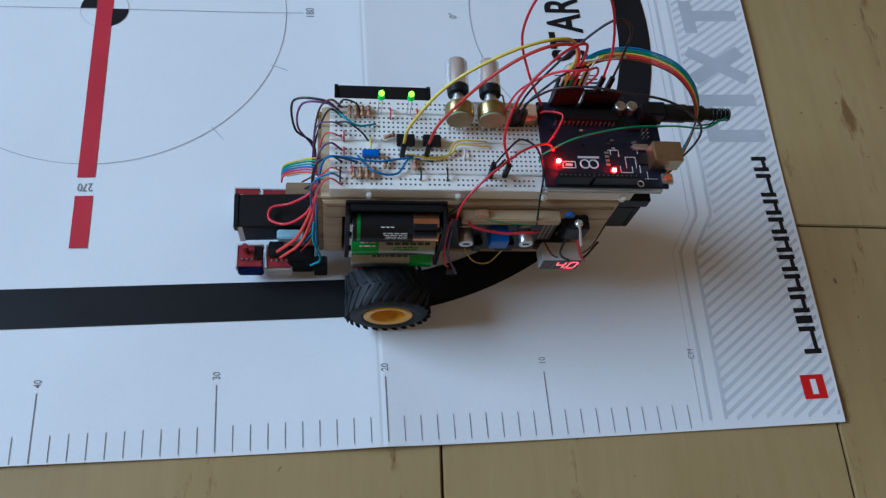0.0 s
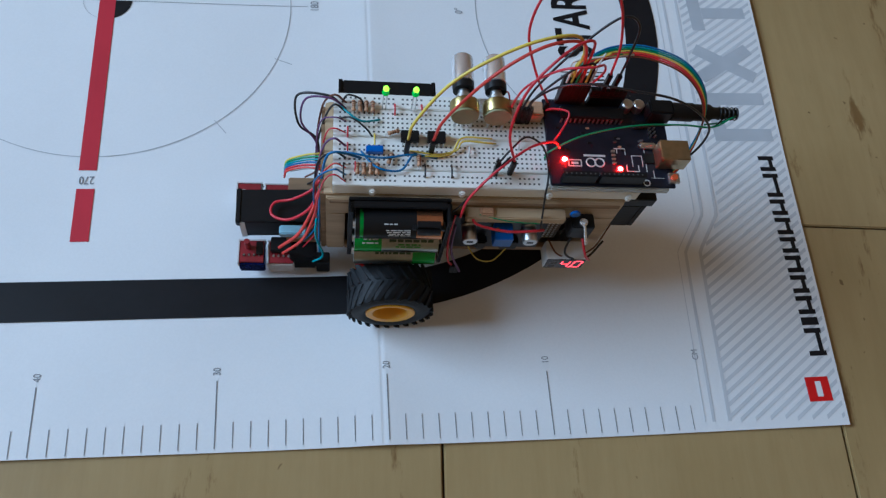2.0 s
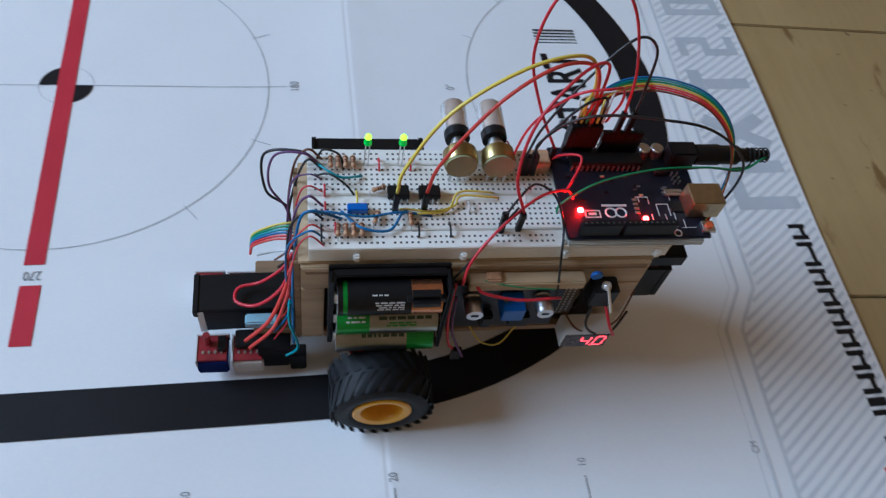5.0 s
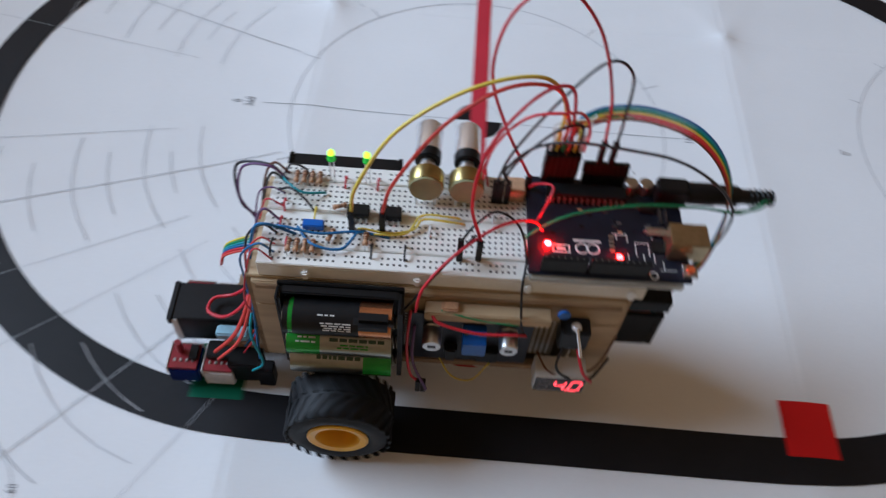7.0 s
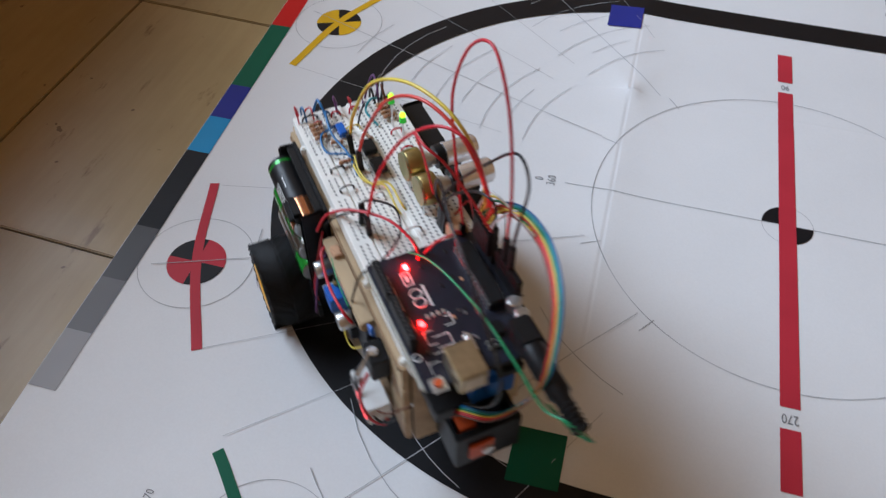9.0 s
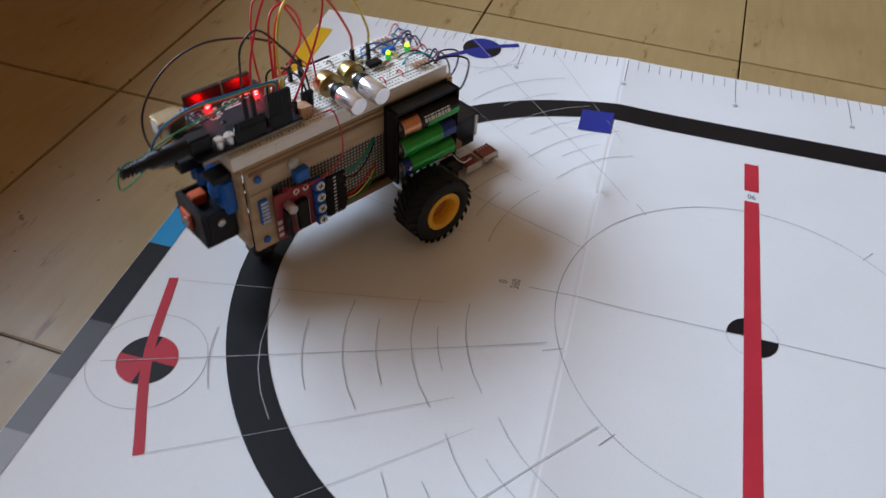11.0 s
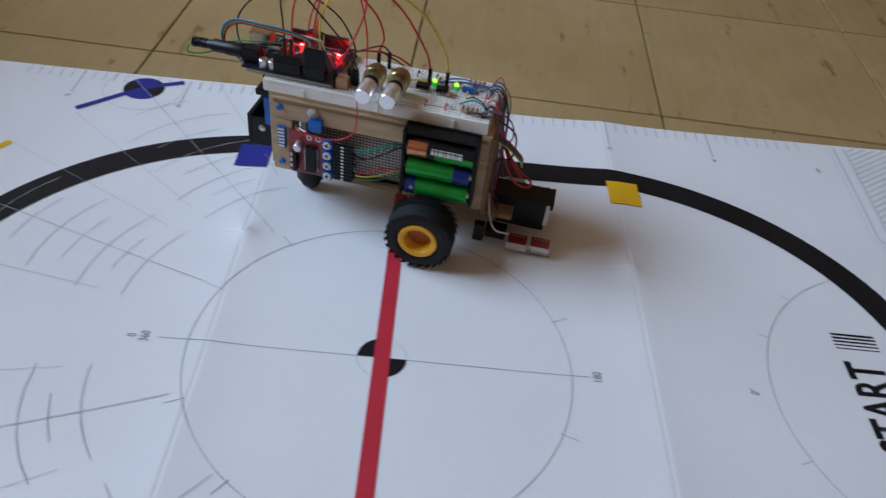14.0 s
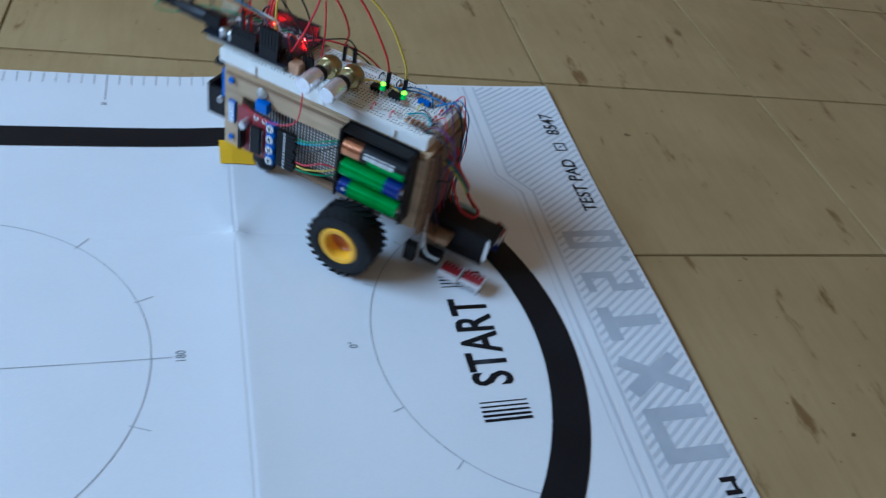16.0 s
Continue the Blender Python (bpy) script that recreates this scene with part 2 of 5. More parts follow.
def lay_floor():
    x0, x1, y0, y1, h = ROOM
    ground = tagged(part("floor", box(bmesh.new(), x0, x1, y0, y1, -0.05, FLOOR_Z - 0.0025), JOINT),
                    "worn beige vinyl tile floor with dark joints", "floor", kind="structure")
    bm = bmesh.new()
    g = 0.0007
    s = TILE_SIZE / 2 - g
    box(bm, -s, s, -s, s, -0.004, 0, 0.0008)
    me = bpy.data.meshes.new("tile")
    bmesh.ops.recalc_face_normals(bm, faces=bm.faces)
    bm.to_mesh(me)
    bm.free()
    me.materials.append(TILE)
    base = pose(TILE_NODE[0], TILE_NODE[1], FLOOR_Z, 0, 0, TILE_TURN)
    rng = random.Random(4)
    for i in range(-12, 7):
        for j in range(-9, 7):
            c = base @ Vector(((i + 0.5) * TILE_SIZE, (j + 0.5) * TILE_SIZE, 0))
            if not (x0 - 0.12 < c.x < x1 + 0.12 and y0 - 0.12 < c.y < y1 + 0.12):
                continue
            m = base @ pose((i + 0.5) * TILE_SIZE, (j + 0.5) * TILE_SIZE, rng.uniform(-0.0002, 0.0))
            t = new("tile", me)
            t.parent = ground
            t.matrix_local = m


# ---- the printed mat ----
MAT_Y0, MAT_Y1 = -0.004, 0.638
FOLDS = (-0.203, -0.502)


def mat_right(y):
    return 0.0945 + 0.038 * y


def mat_left(y):
    return -0.795 - 0.016 * y


def mat_sag(x):
    """How far the near edge runs askew towards the corner."""
    return -0.0045 * min(1.0, max(0.0, (x + 0.2) / 0.3))


def crumple(dx, dy):
    """A small peak with ridges running from it, where two folds cross."""
    r = math.hypot(dx, dy)
    if r > 0.16:
        return 0.0
    h = 0.0016 * math.exp(-r / 0.012)
    for a in (62, 118, 205, 297, 338):
        u, v = math.cos(radians(a)), math.sin(radians(a))
        if dx * u + dy * v > 0:
            h += 0.0008 * math.exp(-((dx * v - dy * u) / 0.0055) ** 2) * math.exp(-r / 0.045)
    return h


def relief(x, y):
    """Gentle swell of the folded sheet."""
    h = 0.0
    for xf in FOLDS:
        h += 0.0028 * math.exp(-math.hypot(x - xf, 0.004) / 0.024) - 0.0003 * max(0.0, 1 - abs(x - xf) / 0.0009) + crumple(x - xf, y - 0.425)
    h += 0.0005 * (1 + math.sin(9 * x + 5 * y) * math.sin(7 * y - 3 * x)) + 0.0009 * noise.noise(Vector((x * 9, y * 9, 0.3)))
    h -= 0.0003 * max(0.0, 1 - abs(y - 0.425) / 0.0009)
    h += 0.0018 * max(0.0, 1 - (mat_right(y) - x) / 0.07) ** 2 * (0.5 + 0.5 * math.sin(21 * y + 1))
    return h


def lay_mat():
    sheet = bmesh.new()
    ys = sorted({round(MAT_Y0 + (MAT_Y1 - MAT_Y0) * i / 120, 5) for i in range(121)} | {0.4241, 0.425, 0.4259})
    ny = len(ys) - 1
    xs = sorted({-0.86, 0.2} | {round(-0.785 + 0.005 * i, 4) for i in range(175)} | {f + d for f in FOLDS for d in (-0.0009, 0, 0.0009)})
    nx = len(xs) - 1
    grid = []
    for j in range(ny + 1):
        y = ys[j]
        row = []
        for i in range(nx + 1):
            x = xs[i] if 0 < i < nx else (mat_left(y) if i == 0 else mat_right(y))
            if 0.03 < x and i < nx:
                x = 0.03 + (x - 0.03) / 0.057 * (mat_right(y) - 0.038)
            row.append((x, y + (0.0015 * math.sin(9 * x) if j in (0, ny) else 0) + mat_sag(x) * max(0.0, 1 - (y - MAT_Y0) / 0.05)))
        grid.append(row)
    top = [[sheet.verts.new((x, y, relief(x, y))) for x, y in row] for row in grid]
    bot = [[sheet.verts.new((x, y, relief(x, y) - 0.0009)) for x, y in row] for row in grid]
    for j in range(ny):
        for i in range(nx):
            sheet.faces.new((top[j][i], top[j][i + 1], top[j + 1][i + 1], top[j + 1][i]))
            sheet.faces.new((bot[j][i], bot[j + 1][i], bot[j + 1][i + 1], bot[j][i + 1]))
    def rim(u, v):
        sheet.faces.new([sheet.verts.new(w.co) for w in (u[0], v[0], v[1], u[1])])
    for j in range(ny):
        for i in (0, nx):
            rim((top[j][i], bot[j][i]), (top[j + 1][i], bot[j + 1][i]))
    for i in range(nx):
        for j in (0, ny):
            rim((top[j][i], bot[j][i]), (top[j][i + 1], bot[j][i + 1]))
    mat_ob = tagged(part("test_mat", sheet, PAPER, smooth=True), "large white folded paper test mat printed with a black track", "floor mat")

    def strip(name, a, b, material, lift, label="", bm=None):
        """A printed band between two point lists."""
        keep = bm is not None
        bm = bm or bmesh.new()
        va = [bm.verts.new((x, y, relief(x, y) + lift)) for x, y in a]
        vb = [bm.verts.new((x, y, relief(x, y) + lift)) for x, y in b]
        for i in range(len(va) - 1):
            bm.faces.new((va[i], va[i + 1], vb[i + 1], vb[i]))
        return bm if keep else part(name, bm, material, mat_ob, label, True)

    def line(bm, p, q, w, lift=0.00025):
        """A printed stroke from p to q."""
        p, q = Vector(p), Vector(q)
        n = max(2, int((q - p).length / 0.008) + 1)
        d = (q - p).normalized()
        s = Vector((-d.y, d.x)) * w / 2
        pts = [p.lerp(q, i / (n - 1)) for i in range(n)]
        strip("", [(u + s)[:] for u in pts], [(u - s)[:] for u in pts], None, lift, "", bm)

    def curve(bm, pts, w, lift=0.00025):
        pts = [Vector(p) for p in pts]
        a, b = [], []
        for i, p in enumerate(pts):
            d = (pts[min(i + 1, len(pts) - 1)] - pts[max(i - 1, 0)]).normalized()
            s = Vector((-d.y, d.x)) * w / 2
            a.append((p + s)[:])
            b.append((p - s)[:])
        strip("", a, b, None, lift, "", bm)

    def arc(bm, c, r, a0, a1, w, lift=0.00025):
        n = max(4, int(abs(a1 - a0) / 4))
        curve(bm, [(c[0] + r * math.cos(radians(a0 + (a1 - a0) * i / n)), c[1] + r * math.sin(radians(a0 + (a1 - a0) * i / n))) for i in range(n + 1)], w, lift)

    def wedge(bm, c, r, a0, a1, lift):
        n = 10
        va = [bm.verts.new((c[0], c[1], relief(*c) + lift))]
        for i in range(n + 1):
            a = radians(a0 + (a1 - a0) * i / n)
            x, y = c[0] + r * math.cos(a), c[1] + r * math.sin(a)
            va.append(bm.verts.new((x, y, relief(x, y) + lift)))
        for i in range(1, n + 1):
            bm.faces.new((va[0], va[i], va[i + 1]))

    def quad(name, x0, x1, y0, y1, material, lift, label=""):
        n = max(2, int((x1 - x0) / 0.008))
        k = max(2, int((y1 - y0) / 0.008))
        bm = bmesh.new()
        for i in range(k):
            ya, yb = y0 + (y1 - y0) * i / k, y0 + (y1 - y0) * (i + 1) / k
            xs = [x0 + (x1 - x0) * q / n for q in range(n + 1)]
            strip("", [(x, yb) for x in xs], [(x, ya) for x in xs], None, lift, "", bm)
        bmesh.ops.remove_doubles(bm, verts=bm.verts, dist=0.00005)
        return part(name, bm, material, mat_ob, label)

    # black oval track
    cy, rad, half = 0.3165, 0.2275, 0.0127
    mid = []
    for i in range(37):
        mid.append((-0.49 + (0.272 * i / 36), cy - rad, 0, -1))
    for i in range(1, 65):
        a = -math.pi / 2 + math.pi * i / 64
        mid.append((-0.218 + rad * math.cos(a), cy + rad * math.sin(a), math.cos(a), math.sin(a)))
    for i in range(1, 37):
        mid.append((-0.218 - (0.272 * i / 36), cy + rad, 0, 1))
    for i in range(1, 65):
        a = math.pi / 2 + math.pi * i / 64
        mid.append((-0.49 + rad * math.cos(a), cy + rad * math.sin(a), math.cos(a), math.sin(a)))
    strip("track", [(x + half * u, y + half * v) for x, y, u, v in mid], [(x - half * u, y - half * v) for x, y, u, v in mid], INK, 0.0005, "wide black oval track line")

    # coloured squares on the inner side of the track
    for x0, y0, m, c in ((-0.217, 0.0915, SIGN_RED, "red"), (-0.529, 0.0965, GREEN_INK, "green"), (-0.530, 0.508, BLUE_INK, "blue"), (-0.210, 0.507, YELLOW_INK, "yellow")):
        quad("colour_square", x0, x0 + 0.0275, y0, y0 + 0.0315, m, 0.00075, c + " square marker")

    # protractor with its red bar
    c = (-0.3865, 0.3165)
    bm = bmesh.new()
    arc(bm, c, 0.128, 0, 360, 0.0006)
    for a in (22, 52, 128, 158, 202, 232, 308, 338):
        d = Vector((math.cos(radians(a)), math.sin(radians(a))))
        line(bm, Vector(c) + 0.126 * d, Vector(c) + 0.139 * d, 0.0006)
    line(bm, (-0.534, cy), (-0.246, cy), 0.0006)
    arc(bm, c, 0.0165, 90, 180, 0.0003)
    arc(bm, c, 0.0165, 0, 90, 0.0003)
    arc(bm, c, 0.0165, 180, 270, 0.0003)
    part("protractor", bm, FAINT_INK, mat_ob, "thin grey protractor circle")
    bm = bmesh.new()
    wedge(bm, c, 0.0165, 90, 180, 0.00026)
    wedge(bm, c, 0.0165, 270, 360, 0.00026)
    part("centre_mark", bm, INK, mat_ob)
    for y0, y1 in ((0.128, 0.165), (0.1785, 0.4575), (0.4705, 0.506)):
        quad("red_bar", -0.392, -0.381, y0, y1, RED_INK, 0.00032)
    # second circle near the start
    bm = bmesh.new()
    arc(bm, (0.012, cy), 0.132, 106, 254, 0.0006)
    for a in (135, 157, 203, 225):
        d = Vector((math.cos(radians(a)), math.sin(radians(a))))
        line(bm, Vector((0.012, cy)) + 0.132 * d, Vector((0.012, cy)) + 0.14 * d, 0.0005)
    part("start_circle", bm, FAINT_INK, mat_ob)

    # four aiming targets with their ranging fans
    def target(c, ends, axis, color, label, flip):
        bm = bmesh.new()
        wedge(bm, c, 0.0185, axis[2] if flip else axis[2] + 90, axis[2] + 90 if flip else axis[2] + 180, 0.00030)
        wedge(bm, c, 0.0185, axis[2] + 180 if flip else axis[2] + 270, axis[2] + 270 if flip else axis[2] + 360, 0.00030)
        curve(bm, [v[:2] for v in smooth_path([(ends[0][0], ends[0][1], 0), (c[0], c[1], 0), (ends[1][0], ends[1][1], 0)], 8)], 0.0062, 0.00034)
        t = part("target", bm, color, mat_ob, label)
        bm = bmesh.new()
        wedge(bm, c, 0.0185, axis[2] + 90 if flip else axis[2], axis[2] + 180 if flip else axis[2] + 90, 0.00028)
        wedge(bm, c, 0.0185, axis[2] + 270 if flip else axis[2] + 180, axis[2] + 360 if flip else axis[2] + 270, 0.00028)
        part("target_quarter", bm, INK, t)
        bm = bmesh.new()
        arc(bm, c, 0.036, 0, 360, 0.0004)
        d, s = Vector(axis[:2]).normalized(), Vector((-axis[1], axis[0])).normalized()
        o = Vector(c)
        line(bm, o - 0.028 * d, o + 0.247 * d, 0.0005, 0.00064)
        for k, (r, hw) in enumerate(((0.037, 0.024), (0.067, 0.047), (0.093, 0.028), (0.118, 0.043), (0.139, 0.026), (0.161, 0.044), (0.178, 0.018), (0.196, 0.036))):
            curve(bm, [(o + d * (r + 4.5 * (u * hw) ** 2) + s * (u * hw))[:] for u in (-1, -0.6, -0.2, 0.2, 0.6, 1)], 0.0005, 0.00064)
        for w in (-1, 1):
            line(bm, o + 0.01 * d + s * w * 0.066, o + 0.185 * d + s * w * 0.038, 0.0003, 0.00064)
        part("range_fan", bm, FAINT_INK, t, "thin grey ranging lines")

    target((-0.746, 0.187), ((-0.765, 0.253), (-0.716, 0.127)), (0.233, 0.085, 0), RED_INK, "red and black aiming target", True)
    target((-0.748, 0.4545), ((-0.764, 0.390), (-0.718, 0.514)), (0.233, -0.085, 20), YELLOW_INK, "yellow and black aiming target", False)
    target((-0.634, 0.031), ((-0.677, 0.073), (-0.57, 0.006)), (0.146, 0.172, 40), GREEN_INK, "green and black aiming target", True)
    target((-0.639, 0.615), ((-0.686, 0.572), (-0.606, 0.632)), (0.146, -0.172, -40), BLUE_INK, "blue and black aiming target", False)

    # colour scale along the left edge
    scale = ((0.517, 0.600, YELLOW_INK), (0.437, 0.517, SIGN_RED), (0.355, 0.437, GREEN_INK), (0.317, 0.355, BLUE_INK), (0.279, 0.317, CYAN_INK),
             (0.205, 0.279, INK), (0.161, 0.205, GREYS[0]), (0.121, 0.161, GREYS[1]), (0.082, 0.121, GREYS[2]))
    for y0, y1, m in scale:
        n = 6
        ys = [y0 + (y1 - y0) * i / n for i in range(n + 1)]
        strip("colour_patch", [(mat_left(y) + 0.0004, y) for y in ys], [(mat_left(y) + 0.0175, y) for y in ys], m, 0.0003)

    # rulers at both long edges
    for side, ya in ((0, MAT_Y0), (1, MAT_Y1)):
        bm = bmesh.new()
        sg = 1 - 2 * side
        for k in range(1, 76):
            x = -0.01 * k
            if x < -0.76:
                break
            big = k % 10 == 0
            yb = ya if side else ya + mat_sag(x)
            line(bm, (x, yb + sg * 0.0015), (x, yb + sg * (0.041 if big else 0.0165)), 0.0006 if big else 0.00045)
        part("ruler", bm, GREY_INK, mat_ob, "thin grey centimetre ruler ticks")
        for k in (10, 20, 30, 40, 50, 60, 70):
            m = Matrix.Translation((-0.01 * k, ya + sg * 0.0465, 0)) @ pose(0, 0, 0, 0, 0, 90)
            part("ruler_number", lettering(str(k), 0.0062, m, relief, 0.0003, 0.8), GREY_INK, mat_ob)
        m = Matrix.Translation((0.0, ya + sg * 0.0465, 0)) @ pose(0, 0, 0, 0, 0, 90)
        part("ruler_number", lettering("CM", 0.006, m, relief, 0.0003, 0.8), GREY_INK, mat_ob)
    for text, x, y, turn in (("270", -0.3865, 0.1715, 180), ("90", -0.3865, 0.464, 180), ("180", -0.241, cy, 90), ("360", -0.543, cy, 90), ("0", -0.5515, cy, 90), ("0°", -0.133, cy, 90)):
        part("angle_number", lettering(text, 0.0085, Matrix.Translation((x, y, 0)) @ pose(0, 0, 0, 0, 0, turn), relief, 0.0003, 0.75), GREY_INK, mat_ob)

    # start lettering with bars on both ends
    part("start_lettering", lettering("START", 0.039, Matrix.Translation((-0.044, 0.3135, 0)) @ pose(0, 0, 0, 0, 0, 90), relief, 0.0003, 0.68, 0.0008), INK, mat_ob, "black START lettering")
    for k in range(5):
        for yy, sg in ((0.2485, 1), (0.3785, -1)):
            y = yy + sg * k * 0.0034
            bm = bmesh.new()
            line(bm, (-0.0605, y), (-0.0275, y), 0.0021 - 0.0003 * k)
            part("start_bar", bm, INK, mat_ob)

    # hatched border on the right with contour lines, block shapes and lettering
    def inset(y):
        lo = min(1, max(0, (y - 0.115) / 0.028))
        hi = min(1, max(0, (0.497 - y) / 0.024))
        return 0.079 - 0.017 * min(lo, hi)
    bm = bmesh.new()
    k = 0
    y = -0.07
    while y < 0.64:
        pts = []
        for i in range(40):
            u = 0.079 * (1 - i / 39)
            yy = y + 0.72 * (0.079 - u)
            if 0.0006 < u <= inset(yy) and MAT_Y0 + 0.002 < yy < MAT_Y1 - 0.002:
                pts.append((mat_right(yy) - u - 0.0, yy))
        if len(pts) > 1:
            strip("", [(a, b + 0.0014) for a, b in pts], [(a, b - 0.0014) for a, b in pts], None, 0.00018, "", bm)
        y += 0.0072
    tagged(part("hatching", bm, HATCH_INK, mat_ob, "pale grey diagonal hatching"), kind="stuff")
    for extra, w in ((0.0012, 0.0024), (0.0118, 0.0021), (0.0175, 0.0005)):
        pts = [(mat_right(y) - inset(y) - extra, y) for y in [MAT_Y0 + 0.003 + (MAT_Y1 - MAT_Y0 - 0.006) * i / 160 for i in range(161)]]
        bm = bmesh.new()
        curve(bm, pts, w)
        part("contour_line", bm, HATCH_INK, mat_ob)
    # large pale block shapes of the maker's mark
    def block(points, w, lift=0.00024):
        for p, q in points:
            bm = bmesh.new()
            line(bm, p, q, w, lift)
            lift += 0.00003
            part("pale_block", bm, BIG_INK, mat_ob)
    block((((0.050, 0.2085), (0.096, 0.2085)), ((0.050, 0.240), (0.096, 0.240)), ((0.0552, 0.2137), (0.0552, 0.2348))), 0.0105)
    block((((0.050, 0.259), (0.094, 0.286)), ((0.050, 0.286), (0.094, 0.259))), 0.0105)
    block((((0.0635, 0.321), (0.099, 0.321)), ((0.058, 0.304), (0.058, 0.336))), 0.0105)
    block((((0.058, 0.352), (0.058, 0.373)), ((0.078, 0.352), (0.078, 0.373)), ((0.099, 0.352), (0.099, 0.373)), ((0.0615, 0.3695), (0.0745, 0.3695)), ((0.0815, 0.3555), (0.0955, 0.3555))), 0.007)
    block((((0.060, 0.400), (0.060, 0.421)), ((0.101, 0.400), (0.101, 0.421)), ((0.0635, 0.4035), (0.0975, 0.4035)), ((0.0635, 0.4175), (0.0975, 0.4175))), 0.007)
    block((((0.0965, 0.386), (0.1035, 0.386)),), 0.006)
    # dark word bars and red mark near the corner
    x = 0.0385
    for w in (0.019, 0.0055, 0.013, 0.013, 0.0125, 0.012, 0.013, 0.0125, 0.019, 0.0125):
        bm = bmesh.new()
        if w < 0.006:
            line(bm, (0.0795, x + w / 2), (0.0915, x + w / 2), w)
        else:
            line(bm, (0.0795, x + 0.0017), (0.0915, x + 0.0017), 0.0034)
            line(bm, (0.0795, x + w - 0.0017), (0.0915, x + w - 0.0017), 0.0034)
            line(bm, (0.0885, x + 0.0034), (0.0885, x + w - 0.0034), 0.003)
        part("word_bar", bm, INK, mat_ob, "dark plain bar of a word mark")
        x += w + 0.0022
    quad("corner_mark", 0.0712, 0.0872, 0.0085, 0.0245, SIGN_RED, 0.0003, "small red square mark")
    quad("corner_mark_bar", 0.0775, 0.0815, 0.0115, 0.0215, PAPER, 0.0004)
    part("pad_lettering", lettering("TEST PAD", 0.0185, Matrix.Translation((0.0968, 0.482, 0)) @ pose(0, 0, 0, 0, 0, 87.8), relief, 0.0003, 0.9, 0.0003), INK, mat_ob)
    part("pad_lettering", lettering("8547", 0.0185, Matrix.Translation((0.1, 0.5725, 0)) @ pose(0, 0, 0, 0, 0, 87.8), relief, 0.0003, 0.92, 0.0003), INK, mat_ob)
    bm = bmesh.new()
    for p, q in (((0.0925, 0.5318), (0.1045, 0.5318)), ((0.0925, 0.5422), (0.1045, 0.5422)), ((0.0933, 0.5326), (0.0933, 0.5414)), ((0.1037, 0.5326), (0.1037, 0.5414))):
        line(bm, p, q, 0.0016)
    line(bm, (0.0975, 0.537), (0.0995, 0.537), 0.002)
    part("pad_square", bm, INK, mat_ob)
    return mat_ob


lay_mat()


# ---- the robot: millimetres, forward is +x, left is +y, origin on the ground under the axle ----
PLY = mat("raw_plywood", (0.50, 0.37, 0.22), 0.6, grain=0.22, grain_scale=90, stain=0.22, stain_scale=30, bump=0.3, stretch=(0.25, 1, 1.6))
PLY_EDGE = mat("brown_plywood_edge", (0.27, 0.17, 0.09), 0.7, grain=0.3, grain_scale=140, stain=0.25, stain_scale=40, bump=0.3, stretch=(0.2, 1, 3))
BOARD = mat("ivory_breadboard", (0.84, 0.83, 0.78), 0.45, grain=0.03, grain_scale=400, stain=0.06, stain_scale=30)
HOLE = mat("dark_contact_hole", (0.085, 0.08, 0.072), 0.8, grain=0.3, grain_scale=900)
RUBBER = mat("black_rubber", (0.009, 0.010, 0.012), 0.6, spec=0.3, grain=0.25, grain_scale=350, stain=0.35, stain_scale=60, bump=0.25)
RIM = mat("yellow_plastic_rim", (0.84, 0.44, 0.012), 0.35, grain=0.04, stain=0.12, stain_scale=80)
RIM_IN = mat("amber_plastic_hub", (0.52, 0.16, 0.012), 0.4, grain=0.05, stain=0.15, stain_scale=80)
BLACK = mat("black_plastic", (0.009, 0.009, 0.010), 0.42, spec=0.25, grain=0.12, grain_scale=300, stain=0.2, stain_scale=60, bump=0.08)
PCB_DARK = mat("dark_blue_circuit_board", (0.010, 0.012, 0.023), 0.4, spec=0.35, grain=0.2, grain_scale=200, stain=0.2, stain_scale=60)
PCB_RED = mat("red_circuit_board", (0.27, 0.022, 0.03), 0.32, grain=0.2, grain_scale=180, stain=0.25, stain_scale=70, coat=0.3)
PCB_GREY = mat("grey_brown_perfboard", (0.15, 0.12, 0.09), 0.5, grain=0.25, grain_scale=150, stain=0.25, stain_scale=50)
CHROME = mat("chrome_metal", (0.92, 0.92, 0.94), 0.24, 0.8, grain=0.05, grain_scale=300, stain=0.06, stain_scale=60)
TIN = mat("dull_tin", (0.70, 0.70, 0.69), 0.36, 1.0, grain=0.1, grain_scale=300, stain=0.15, stain_scale=80)
BRASS = mat("brass_plate", (0.46, 0.36, 0.15), 0.32, 1.0, grain=0.1, grain_scale=200, stain=0.25, stain_scale=90)
# tan metal tone of the usb shell
USB_METAL = mat("tan_usb_shell", (0.52, 0.43, 0.28), 0.36, 1.0, grain=0.1, grain_scale=300, stain=0.15, stain_scale=80)
PHENOLIC = mat("green_grey_phenolic", (0.26, 0.26, 0.13), 0.5, grain=0.1, grain_scale=200, stain=0.15, stain_scale=90)
COPPER = mat("copper_battery_band", (0.62, 0.27, 0.13), 0.26, 0.9, stain=0.12, stain_scale=90)
CELL_GREEN = mat("green_battery_sleeve", (0.025, 0.30, 0.035), 0.22, 0.35, stain=0.2, stain_scale=90)
CELL_DARK = mat("dark_green_print", (0.008, 0.05, 0.018), 0.35, stain=0.15, stain_scale=90)
CELL_SILVER = mat("dull_silver_battery_sleeve", (0.34, 0.34, 0.30), 0.3, 1.0, grain=0.05, stain=0.2, stain_scale=90)
CELL_BLUE = mat("blue_battery_end", (0.012, 0.03, 0.20), 0.25, 0.3, stain=0.15, stain_scale=90)
